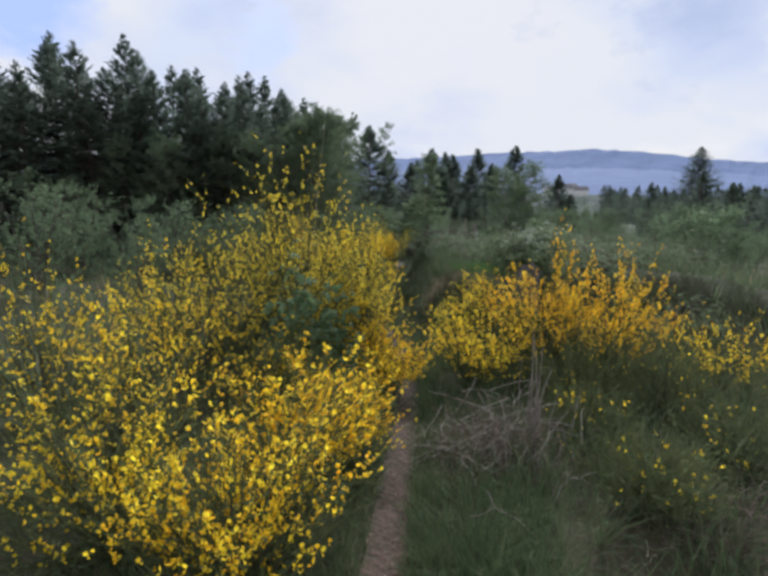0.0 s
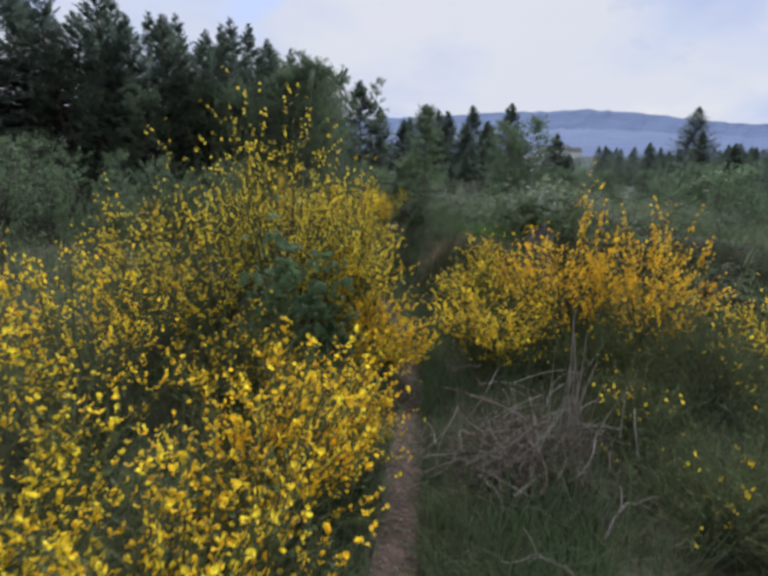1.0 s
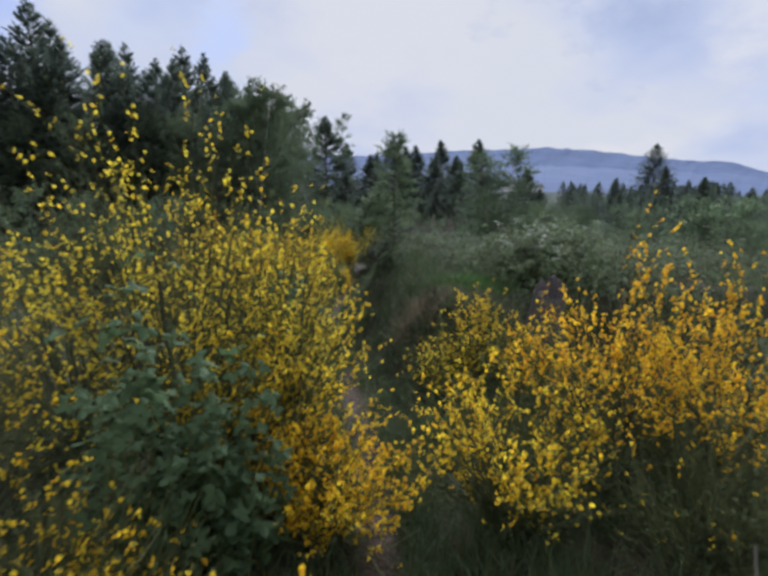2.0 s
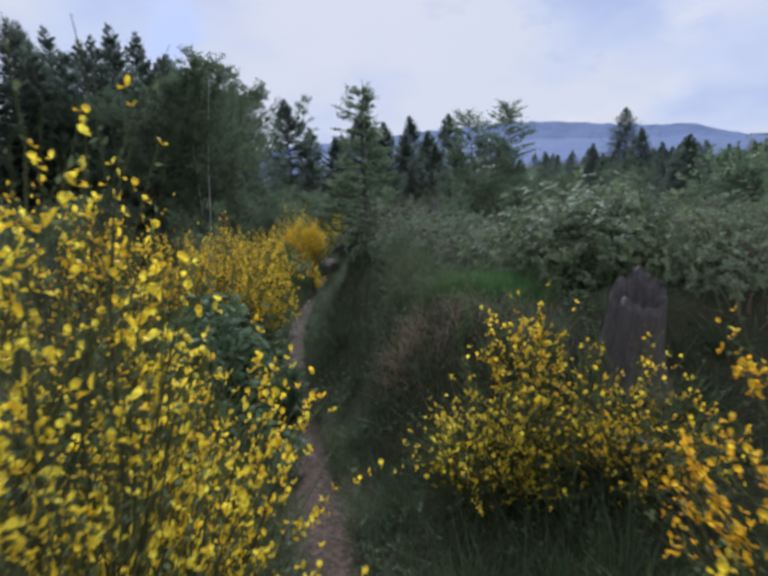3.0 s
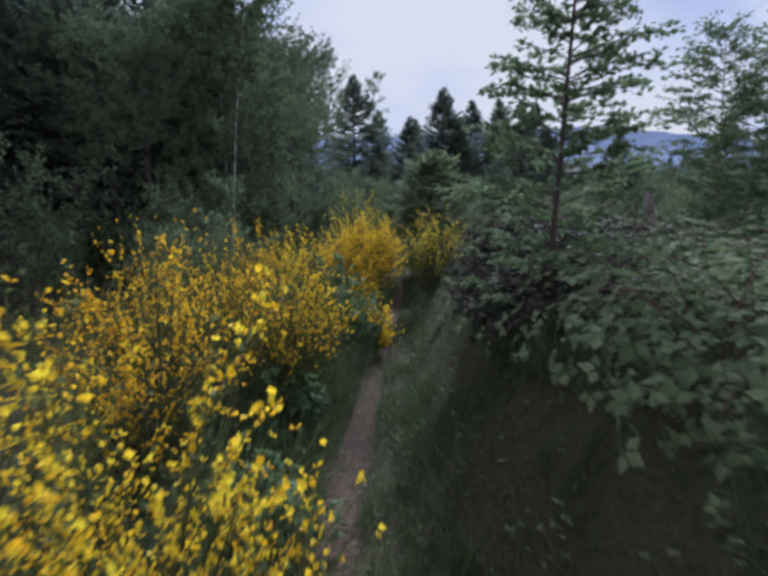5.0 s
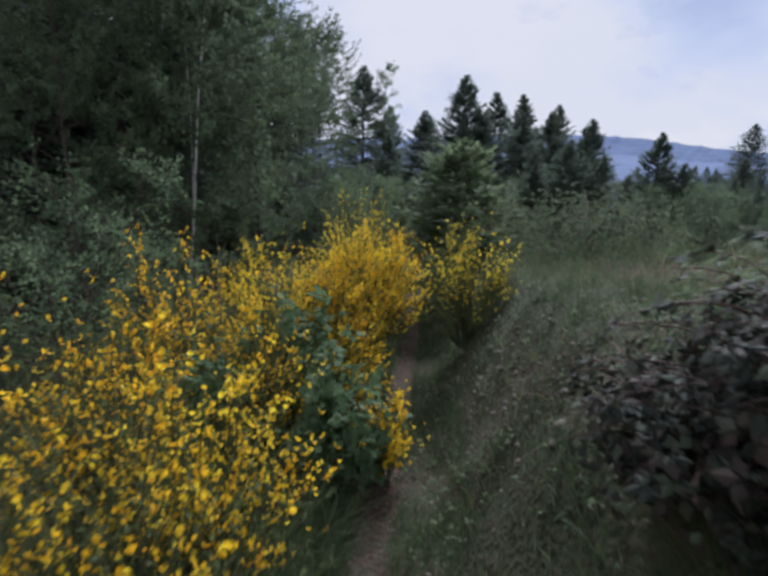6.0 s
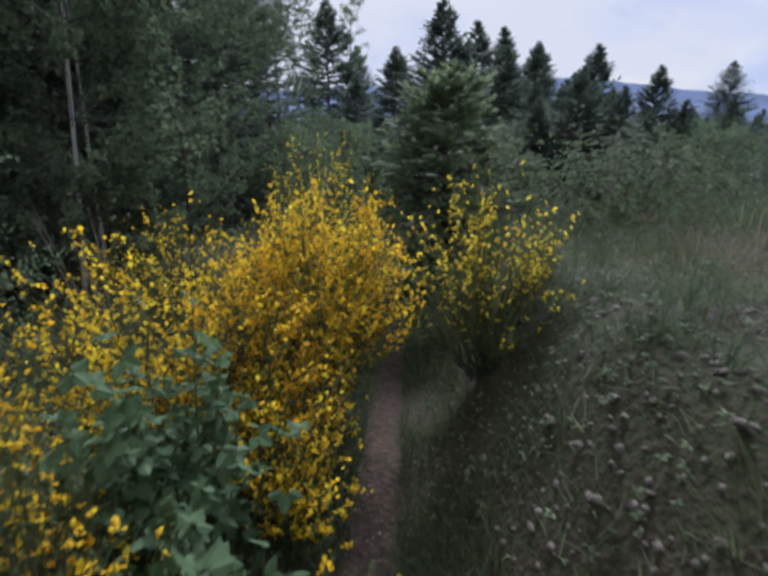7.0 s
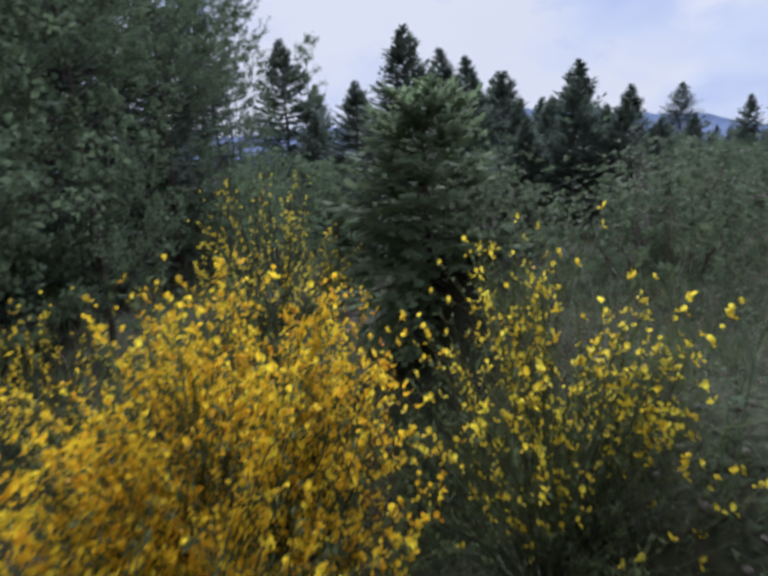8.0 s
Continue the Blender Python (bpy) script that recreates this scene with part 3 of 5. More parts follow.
def conifer(seed, h, ratio, needle, label, low=0.06, per=6, step=0.26, group="spruce trees", thin=1.0, sprays_n=15, widest=0.24):
    """One spruce or fir at the origin, to be placed or copied."""
    ob = thing("spruce_tree", 0, 0, 0, label, "tree", group)
    trunk, limbs, sprays = conifer_meshes(seed, h, ratio, needle, low, per, step, thin, sprays_n, widest)
    part("trunk", tri_mesh("trunk", *trunk, M_BARK, True), ob)
    part("branch_work", tri_mesh("branch_work", *limbs, M_BARK, True), ob)
    part("crown", tri_mesh("crown", *sprays, needle), ob, "dense drooping needle sprays")
    return ob


def broadleaf(seed, h, crown_r, crown_low, limbs_n, leaf, leaves_n, bark, label, leaf_mat, name="alder_tree", trunks=1, spread=0.3, airy=0.5, girth=0.009, group="young broadleaf trees", category="tree"):
    """One slender broadleaf tree at the origin."""
    rng = np.random.default_rng(seed)
    ob = thing(name, 0, 0, 0, label, category, group)
    lines, rads, lims, lrad = [], [], [], []
    for k in range(trunks):
        m = 8
        ang = 2 * math.pi * k / trunks + rng.uniform(0, 1)
        ln = np.zeros((m, 3))
        u = np.linspace(0, 1, m)
        hh = h * (1 if k == 0 else rng.uniform(0.9, 0.97))
        ln[:, 2] = -0.08 + u * hh
        bend = spread * (trunks > 1) * u ** 1.3
        ln[:, 0], ln[:, 1] = bend * math.cos(ang) * h * 0.3, bend * math.sin(ang) * h * 0.3
        ln[1:, :2] += np.cumsum(rng.normal(0, 0.012 * h / m * 2, (m - 1, 2)), 0)
        lines.append(ln)
        rads.append(np.linspace(1, 0.12, m) * (girth * h + 0.008))
        for _ in range(limbs_n):
            w = rng.uniform(crown_low, 0.98)
            b = np.array([np.interp(w, u, ln[:, c]) for c in range(3)])
            a = rng.uniform(0, 2 * math.pi)
            rel = (w - crown_low) / (1 - crown_low)
            L = crown_r * (0.35 + 0.9 * math.sin(math.pi * min(1, 0.25 + 0.75 * rel)) ) * rng.uniform(0.6, 1.1)
            e = b + [L * math.cos(a), L * math.sin(a), L * rng.uniform(0.35, 1.0)]
            c = b * 0.5 + e * 0.5 + [0, 0, -0.08 * L]
            lims.append(bezier(b[None], c[None], e[None], 5)[0])
            lrad.append(np.linspace(1, 0.2, 5) * (0.18 * rads[-1][0] * (1.1 - w) + 0.003))
    lines, rads, lims, lrad = np.array(lines), np.array(rads), np.array(lims), np.array(lrad)
    part("trunk", tri_mesh("trunk", *tubes(lines, rads, 7), bark, True), ob)
    # twigs on the limbs, leaves on the twigs
    n, k = len(lims), 7
    w = rng.uniform(0.25, 1.0, (n, k)) * 4
    w[:, 0] = 3.99
    j = w.astype(int)
    f = (w - j)[..., None]
    ii = np.arange(n)[:, None]
    p = (lims[ii, j] * (1 - f) + lims[ii, j + 1] * f).reshape(-1, 3)
    d = unit(unit(lims[ii, j + 1] - lims[ii, j]).reshape(-1, 3) + rng.normal(0, 0.55, p.shape))
    tl = rng.uniform(0.35, 1.0, len(p)) * crown_r * 0.55
    e = p + d * tl[:, None]
    tw = bezier(p, (p + e) / 2 + rng.normal(0, 0.03, p.shape), e, 4)
    part("branch_work", tri_mesh("branch_work", *join([tubes(lims, lrad, 4), tubes(tw, np.linspace(1, 0.4, 4)[None] * np.full((len(p), 1), 0.0018 + 0.0004 * h), 3)]), M_BARK, True), ob)
    pick = rng.integers(0, len(p), leaves_n)
    w = rng.uniform(0.1, 1.0, leaves_n) ** airy * 3
    j = np.minimum(w.astype(int), 2)
    f = (w - j)[:, None]
    q = tw[pick, j] * (1 - f) + tw[pick, j + 1] * f + rng.normal(0, leaf * 0.5, (leaves_n, 3))
    dd = unit(rng.normal(0, 1, (leaves_n, 3)) + [0, 0, -0.25])
    sz = leaf * rng.uniform(0.6, 1.25, leaves_n)
    part("crown", tri_mesh("crown", *scatter(LEAFLET_V, LEAFLET_F, q, frames_along(dd, rng), sz[:, None]), leaf_mat), ob)
    return ob


def layered_alder(seed, h, crown_r, limbs_n, leaf, leaves_n, label, trunks=1):
    """A young alder: level whorls of thin limbs from foot to tip, small leaves lying along them."""
    rng = np.random.default_rng(seed)
    ob = thing("alder_tree", 0, 0, 0, label, "tree", "young broadleaf trees")
    m, lines, rads, lims, lrad = 10, [], [], [], []
    for k in range(trunks):
        u = np.linspace(0, 1, m)
        ln = np.zeros((m, 3))
        hh = h * (1 if k == 0 else 0.93)
        ln[:, 2] = -0.08 + u * hh
        if trunks > 1:
            ln[:, 0] = (0.12 + 0.36 * u ** 1.2) * (1 if k == 0 else -1)
        ln[1:, :2] += np.cumsum(rng.normal(0, 0.02 * h / m, (m - 1, 2)), 0)
        lines.append(ln)
        rads.append(np.linspace(1, 0.12, m) * (0.006 * h + 0.006))
        for w in np.linspace(0.04, 0.985, limbs_n) ** 0.85:
            w = float(np.clip(round(w * 26) / 26 * 0.5 + w * 0.5 + rng.normal(0, 0.006), 0.03, 0.99))
            b = np.array([np.interp(w, u, ln[:, c]) for c in range(3)])
            a = rng.uniform(0, 2 * math.pi)
            L = crown_r * float(np.interp(w, [0, 0.35, 0.7, 0.9, 1.0], [0.95, 1.05, 0.78, 0.45, 0.16])) * rng.uniform(0.5, 1.15)
            e = b + [L * math.cos(a), L * math.sin(a), L * (rng.uniform(0.10, 0.42) + 0.5 * max(0.0, w - 0.6))]
            lims.append(bezier(b[None], (b * 0.5 + e * 0.5 + [0, 0, 0.05 * L])[None], e[None], 5)[0])
            lrad.append(np.linspace(1, 0.25, 5) * (0.0035 + 0.003 * L))
    lines, rads, lims, lrad = np.array(lines), np.array(rads), np.array(lims), np.array(lrad)
    for k in range(trunks):
        part("trunk", tri_mesh("trunk", *tubes(lines[k:k + 1], rads[k:k + 1], 7), M_PALE_STEM if trunks > 1 else M_BARK, True), ob)
    n, k = len(lims), 6
    w = rng.uniform(0.2, 1.0, (n, k)) * 4
    w[:, 0] = 3.99
    j = w.astype(int)
    f = (w - j)[..., None]
    ii = np.arange(n)[:, None]
    p = (lims[ii, j] * (1 - f) + lims[ii, j + 1] * f).reshape(-1, 3)
    d = unit(unit(lims[ii, j + 1] - lims[ii, j]).reshape(-1, 3) + rng.normal(0, 0.55, p.shape) * [1, 1, 0.4])
    e = p + d * (rng.uniform(0.3, 1.0, len(p)) * crown_r * 0.42)[:, None]
    tw = bezier(p, (p + e) / 2 + rng.normal(0, 0.015, p.shape), e, 4)
    part("branch_work", tri_mesh("branch_work", *join([tubes(lims, lrad, 4), tubes(tw, np.linspace(1, 0.4, 4)[None] * np.full((len(p), 1), 0.0022), 3)]), M_BARK, True), ob)
    reach = np.linalg.norm(lims[:, -1] - lims[:, 0], axis=1).repeat(k) + 0.05
    pick = rng.choice(len(p), leaves_n, p=reach / reach.sum())
    w = rng.uniform(0.05, 1.0, leaves_n) * 3
    j = np.minimum(w.astype(int), 2)
    f = (w - j)[:, None]
    q = tw[pick, j] * (1 - f) + tw[pick, j + 1] * f + rng.normal(0, leaf * 0.4, (leaves_n, 3)) * [1, 1, 0.6]
    dd = unit(rng.normal(0, 1, (leaves_n, 3)) * [1, 1, 0.35] + [0, 0, -0.15])
    sz = leaf * rng.uniform(0.6, 1.25, leaves_n)
    part("crown", tri_mesh("crown", *scatter(LEAFLET_V, LEAFLET_F, q, frames_along(dd, rng), sz[:, None]), M_LEAF), ob)
    return ob


def trifoliate(rng, p, out, size, tv=LEAF_V, tf=LEAF_F):
    """Compound leaves of three leaflets at p, facing out."""
    n = len(p)
    up = unit(out + rng.normal(0, 0.28, (n, 3)))
    ref = unit(np.cross(up, unit(rng.normal(size=(n, 3)))))
    pieces = []
    for turn, s in ((0, 1.0), (1.25, 0.85), (-1.25, 0.85)):
        d = ref * math.cos(turn) + np.cross(up, ref) * math.sin(turn)
        d = unit(d - up * 0.18)
        side = unit(np.cross(d, up))
        mats = np.stack([side, np.cross(side, d) * -1, d], -1)
        pieces.append(scatter(tv, tf, p + d * (size * 0.12)[:, None], mats, (size * s)[:, None]))
    return join(pieces)


def bramble(x, y, h, rx, ry, seed, leaves_n, label, leaf=0.044, mat=None, name="bramble_bush", group="bramble thickets", canes_n=40, lift=0.0):
    """A mound of arching canes under a skin of three-part leaves."""
    rng = np.random.default_rng(seed)
    z0 = float(ground_z(x, y)) + lift
    ob = thing(name, x, y, z0, label, "bush", group)

    def dome(n, lo, hi):
        a, c = rng.uniform(0, 2 * math.pi, n), rng.uniform(0.0, 1.0, n)
        s = np.sqrt(1 - c * c)
        lump = 1 + 0.14 * np.sin(3 * a + seed) + 0.12 * np.sin(7 * a + 6 * c + seed) + 0.10 * np.sin(13 * a - 9 * c + 2 * seed)
        k = rng.uniform(lo, hi, n) * lump
        return np.stack([rx * s * np.cos(a) * k, ry * s * np.sin(a) * k, h * c ** 0.8 * k], -1), unit(np.stack([s * np.cos(a) / rx, s * np.sin(a) / ry, c / h + 0.4], -1))

    q, nrm = dome(leaves_n, 0.60, 1.10)
    gx, gy = q[:, 0] + x, q[:, 1] + y
    q[:, 2] += np.maximum(0, ground_z(gx, gy) - z0) * 0.6
    part("foliage", tri_mesh("foliage", *trifoliate(rng, q, nrm, leaf * rng.uniform(0.6, 1.25, len(q)), LEAFLET_V, LEAFLET_F), mat or M_BRAMBLE), ob, "matt green three-part leaves")
    e, _ = dome(canes_n, 0.9, 1.15)
    b = e * [0.25, 0.25, 0] + rng.normal(0, 0.06, e.shape) * [1, 1, 0]
    c = b * 0.6 + e * 0.4
    c[:, 2] = e[:, 2] + h * rng.uniform(0.1, 0.5, canes_n)
    part("cane_growth", tri_mesh("cane_growth", *tubes(bezier(b, c, e, 9), np.linspace(1, 0.4, 9)[None] * rng.uniform(0.003, 0.006, (canes_n, 1)), 4), M_CANE, True), ob, "thin reddish-brown arching canes")
    return ob


def herb(x, y, h, r, seed, stems_n, label, leaf=0.054, group="leafy shrubs", single=False):
    """Upright soft stems with broad three-part leaves from foot to tip."""
    rng = np.random.default_rng(seed)
    ob = thing("leafy_shrub", x, y, float(ground_z(x, y)), label, "shrub", group)
    a, rr = rng.uniform(0, 2 * math.pi, stems_n), r * np.sqrt(rng.uniform(0, 1, stems_n))
    rr = rr * (1 + 0.25 * np.sin(2 * a + seed) + 0.15 * np.sin(5 * a + 2 * seed))
    hz = h * (1 - 0.45 * np.minimum(1.2, rr / r) ** 2) * rng.uniform(0.45, 1.05, stems_n)
    tip = np.stack([rr * np.cos(a), rr * np.sin(a), hz], -1)
    base = np.stack([0.5 * rr * np.cos(a), 0.5 * rr * np.sin(a), np.full(stems_n, -0.03)], -1)
    c = base * 0.6 + tip * 0.4
    c[:, 2] = hz * 0.6
    ln = bezier(base, c, tip, 6)
    part("stalk_growth", tri_mesh("stalk_growth", *tubes(ln, np.linspace(1, 0.4, 6)[None] * np.full((stems_n, 1), 0.004), 4), M_TWIG, True), ob)
    k = 12 if single else 22
    w = rng.uniform(0.10, 1.0, (stems_n, k)) * 5
    j = np.minimum(w.astype(int), 4)
    f = (w - j)[..., None]
    ii = np.arange(stems_n)[:, None]
    q = (ln[ii, j] * (1 - f) + ln[ii, j + 1] * f).reshape(-1, 3)
    o = rng.normal(size=q.shape) * [1, 1, 0.2]
    q = q + unit(o) * rng.uniform(0.02, 0.09, (len(q), 1))
    q = q + rng.normal(0, 0.02, q.shape)
    if not single:
        part("foliage", tri_mesh("foliage", *trifoliate(rng, q, unit(unit(o) * 0.6 + [0, 0, 1]), leaf * rng.uniform(0.6, 1.2, len(q))), M_RASP), ob, "broad grey-green soft leaves")
        return ob
    kinds = [tri_mesh("leaf", *trifoliate(rng, np.zeros((1, 3)), np.array([[0, 0, 1.0]]), np.array([leaf])), M_RASP) for _ in range(4)]
    for c in range(min(len(q), 480)):
        lf = part("leaf", kinds[c % 4], ob)
        up = Vector(o[c]).normalized() * 0.6 + Vector((rng.normal(0, 0.25), rng.normal(0, 0.25), 1))
        turn = up.to_track_quat("Z", "Y") @ Euler((0, 0, rng.uniform(0, 6.28))).to_quaternion()
        s = rng.uniform(0.7, 1.35)
        lf.matrix_basis = Matrix.LocRotScale(q[c], turn, (s, s, s))
    return ob


def blades(rng, x, y, length, width, lean=0.35):
    n = len(x)
    p = np.stack([x, y, ground_z(x, y) - 0.01], -1)
    d = unit(np.stack([rng.normal(0, lean, n), rng.normal(0, lean, n), np.ones(n)], -1))
    return scatter(BLADE_V, BLADE_F, p, frames_along(d, rng), np.stack([width, length, length], -1))


# ---- broom, along the trail ----
YELLOW = "broom bush in full yellow bloom beside the trail"
ORANGE = "broom bush thick with orange-yellow flowers"
THIN = "broom bush with sparse yellow flowers"
for k, (x, y, h, r, bloom, bare, lean, label) in enumerate([
    (-0.62, 1.95, 1.02, 0.42, 0.30, 0.15, (0.10, 0), YELLOW),
    (-1.25, 2.25, 1.15, 0.50, 0.27, 0.15, (0, 0), YELLOW),
    (-0.52, 2.75, 0.98, 0.44, 0.46, 0.12, (0.16, 0), YELLOW),
    (-0.30, 3.45, 0.80, 0.34, 0.60, 0.12, (0.12, 0), "low broom bush in yellow bloom beside the trail"),
    (-1.55, 3.30, 1.40, 0.62, 0.38, 0.20, (0, 0), YELLOW),
    (-2.45, 3.70, 1.60, 0.60, 0.40, 0.20, (0, 0), YELLOW),
    (-0.95, 4.10, 1.00, 0.46, 0.22, 0.20, (0.05, 0), "broom bush in thin yellow bloom"),
    (-1.70, 4.70, 1.50, 0.66, 0.36, 0.20, (0, 0), YELLOW),
    (-0.86, 5.60, 2.62, 0.76, 0.52, 0.10, (0.0, 0), "tall upright broom bush with scattered yellow flowers"),
    (-0.36, 5.70, 1.90, 0.46, 0.46, 0.08, (0.03, 0), "upright broom bush with scattered yellow flowers"),
    (-1.60, 5.90, 2.15, 0.80, 0.30, 0.15, (0, 0), "tall broom bush with sparse yellow flowers"),
    (-2.60, 6.40, 1.55, 0.75, 0.30, 0.15, (0, 0), THIN),
    (1.00, 5.05, 1.15, 0.48, 0.60, 0.22, (-0.14, 0), "low broom bush in yellow bloom beside the trail"),
    (1.72, 5.50, 1.72, 0.60, 1.15, 0.30, (0, 0), "broom bush thick with orange-yellow flowers above bare stems"),
    (2.55, 5.70, 1.58, 0.66, 1.15, 0.30, (0, 0), ORANGE),
    (2.15, 5.10, 1.30, 0.46, 0.85, 0.42, (0, 0), ORANGE),
    (3.25, 4.90, 1.10, 0.50, 0.45, 0.25, (0, 0), "small broom bush with yellow flowers"),
]):
    broom(x, y, h, r, bloom, 100 + k, label, bare, lean)
for k, (x, y, h, r, bloom, bare, lean, label) in enumerate([
    (-0.06, 5.10, 0.88, 0.42, 0.75, 0.10, (0.22, 0), "low broom with yellow sprays reaching over the trail"),
    (-0.40, 5.20, 1.25, 0.40, 0.42, 0.22, (0.05, 0), "broom bush with yellow sprays reaching towards the trail"),
    (-0.38, 6.28, 1.25, 0.28, 0.28, 0.10, (0.10, 0), "thin broom bush with yellow sprays beside the trail"),
    (-0.28, 6.00, 1.34, 0.22, 0.85, 0.30, (0.42, 0), "slender broom bush with a yellow spray reaching over the trail"),
    (1.26, 7.12, 1.00, 0.22, 0.45, 0.10, (0, 0), "slender broom bush with upright yellow flower spikes"),
    (1.02, 6.85, 0.72, 0.32, 0.22, 0.05, (-0.05, 0), "low broom bush with scattered yellow flowers"),
    (1.60, 6.80, 0.84, 0.44, 0.19, 0.05, (0, 0), "low broom bush with yellow flowers below the bank"),
    # ORANGE from here on: shade and colour cast put into the petal colour
    (-1.28, 9.2, 1.95, 0.58, 0.42, 0.35, (0, 0), ORANGE),
    (-0.80, 9.85, 1.75, 0.46, 0.50, 0.38, (0, 0), ORANGE),
    (-1.80, 8.9, 1.95, 0.70, 0.46, 0.30, (0, 0), ORANGE),
    (-0.62, 10.5, 1.50, 0.50, 0.55, 0.12, (0.12, 0), "broom bush in yellow bloom leaning towards the trail"),
    (-1.35, 10.9, 1.60, 0.60, 0.50, 0.25, (0, 0), YELLOW),
    (-1.10, 12.0, 1.45, 0.50, 0.45, 0.25, (0, 0), ORANGE),
    (-1.20, 13.1, 1.45, 0.52, 0.42, 0.38, (0.04, 0), ORANGE),
    (-0.62, 13.15, 1.25, 0.42, 0.28, 0.34, (0.06, 0), ORANGE),
    (-0.54, 13.72, 1.22, 0.34, 0.48, 0.24, (0.05, 0), YELLOW),
    (-1.75, 13.8, 1.55, 0.60, 0.50, 0.20, (0, 0), ORANGE),
    (-1.12, 14.25, 1.20, 0.36, 0.32, 0.20, (0.04, 0), ORANGE),
    (-0.10, 15.84, 1.00, 0.24, 0.60, -0.05, (0.02, 0), "little broom bush with yellow flowers down to the trail's edge"),
    (0.10, 14.98, 0.78, 0.16, 0.60, 0.10, (0.0, 0), "little broom bush with yellow flowers at the trail's edge"),
    (-1.28, 15.35, 1.40, 0.46, 0.50, 0.20, (0, 0), ORANGE),
    (-0.58, 15.02, 1.22, 0.22, 0.26, 0.15, (0.0, 0), "small broom bush with orange-yellow flowers at the trail's edge"),
    (-0.80, 16.35, 1.34, 0.54, 0.55, -0.02, (0, 0), YELLOW),
    (-0.42, 16.30, 1.05, 0.42, 0.55, -0.10, (0, 0), ORANGE),
    (-0.14, 17.10, 1.54, 0.52, 1.15, 0.22, (0.10, 0), "dense broom bush covered in bright yellow flowers"),
    (0.95, 17.00, 1.30, 0.50, 0.32, 0.32, (0.0, 0), "loose broom bush with scattered lemon-yellow flowers"),
    (-0.12, 16.45, 0.95, 0.25, 0.80, -0.10, (0.02, 0), "little broom bush with yellow flowers at the trail's edge"),
    (-0.25, 20.2, 2.05, 0.75, 0.45, 0.20, (0, 0), "tall broom bush with fading yellow flowers"),
    (-1.45, 18.6, 1.10, 0.60, 0.40, 0.20, (0, 0), YELLOW),
]):
    broom(x, y, h, r, bloom, 200 + k, label, bare, lean, stems={"dense": 120, "slender": 13, "little": 18, "loose": 64}.get(label.split()[0]), low=0.14 if label[:5] in ("dense", "loose") else 0.33, fall=0.48 if label[:5] == "dense" else 0.62)

for k, (x, y, h, r) in enumerate([(-0.62, 7.45, 0.85, 0.34), (-1.05, 7.9, 1.1, 0.45), (-0.40, 6.85, 0.60, 0.30), (1.75, 4.55, 0.85, 0.42), (2.45, 4.35, 0.90, 0.46), (1.55, 3.70, 0.60, 0.34), (2.35, 3.20, 0.65, 0.42), (3.15, 3.70, 0.70, 0.40), (1.55, 2.75, 0.50, 0.34)]):
    broom(x, y, h, r, 0.05 if x < 0 else 0.015, 250 + k, "low green broom bush with hardly a flower", 0.2)

# ---- brambles and leafy shrubs ----
for k, (x, y, h, rx, ry, n, lift, label) in enumerate([
    (2.48, 8.7, 0.66, 0.82, 0.75, 1900, 0.0, "rounded bramble mound with dusty green leaves on the bank"),
    (1.25, 11.0, 0.40, 0.70, 0.8, 650, 0.0, "low bramble thicket creeping over the bank"),
    (1.9, 9.7, 0.26, 0.6, 0.6, 420, 0.0, "low bramble creeping over the grassy bank"),
    (2.2, 11.8, 0.40, 1.1, 1.1, 1500, 0.0, "low bramble thicket on the bank"),
    (1.62, 13.7, 0.36, 0.6, 0.6, 900, 0.0, "low bramble thicket on the bank"),
    (3.3, 8.2, 0.36, 0.8, 0.8, 1100, 0.0, "low bramble thicket on the bank"),
    (4.2, 9.0, 0.42, 1.0, 0.9, 1100, 0.0, "low bramble thicket on the bank"),
    (3.4, 10.4, 0.36, 0.9, 0.9, 1100, 0.0, "low bramble thicket on the bank"),
    (4.2, 12.2, 0.45, 1.1, 1.0, 1100, 0.0, "low bramble thicket on the bank"),
    (3.9, 6.9, 0.42, 0.8, 0.7, 900, 0.0, "low bramble thicket in rough grass"),
    (2.6, 18.9, 0.85, 1.0, 0.9, 1800, 0.0, "bramble mound on the bank"),
    (3.9, 20.4, 0.9, 1.3, 1.2, 1800, 0.0, "bramble mound on the bank"),
    (4.4, 15.4, 0.5, 1.5, 1.3, 1600, 0.0, "wide bramble thicket on the flat"),
    (5.2, 10.2, 0.5, 1.6, 1.4, 1600, 0.0, "wide bramble thicket beyond the bank"),
    (1.9, 20.9, 0.9, 0.9, 0.9, 1400, 0.0, "bramble mound below the young fir"),
]):
    bramble(x, y, h, rx, ry, 300 + k, int(n * (1.4 if x < 3 and y < 15 else 0.7)), label, lift=lift, leaf=0.062 if k == 0 else 0.048, mat=M_MOUND if k == 0 else None)
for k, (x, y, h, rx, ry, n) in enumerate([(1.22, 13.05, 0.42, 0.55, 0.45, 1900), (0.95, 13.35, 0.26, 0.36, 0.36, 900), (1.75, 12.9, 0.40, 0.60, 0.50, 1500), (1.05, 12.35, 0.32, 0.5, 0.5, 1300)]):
    bramble(x, y, h, rx, ry, 340 + k, n, "dark tangled old bramble overhanging the bank", mat=M_OLD_SHADED_BRAMBLE, canes_n=110)
RASP = "leafy grey-green raspberry shrub at the trail's edge"
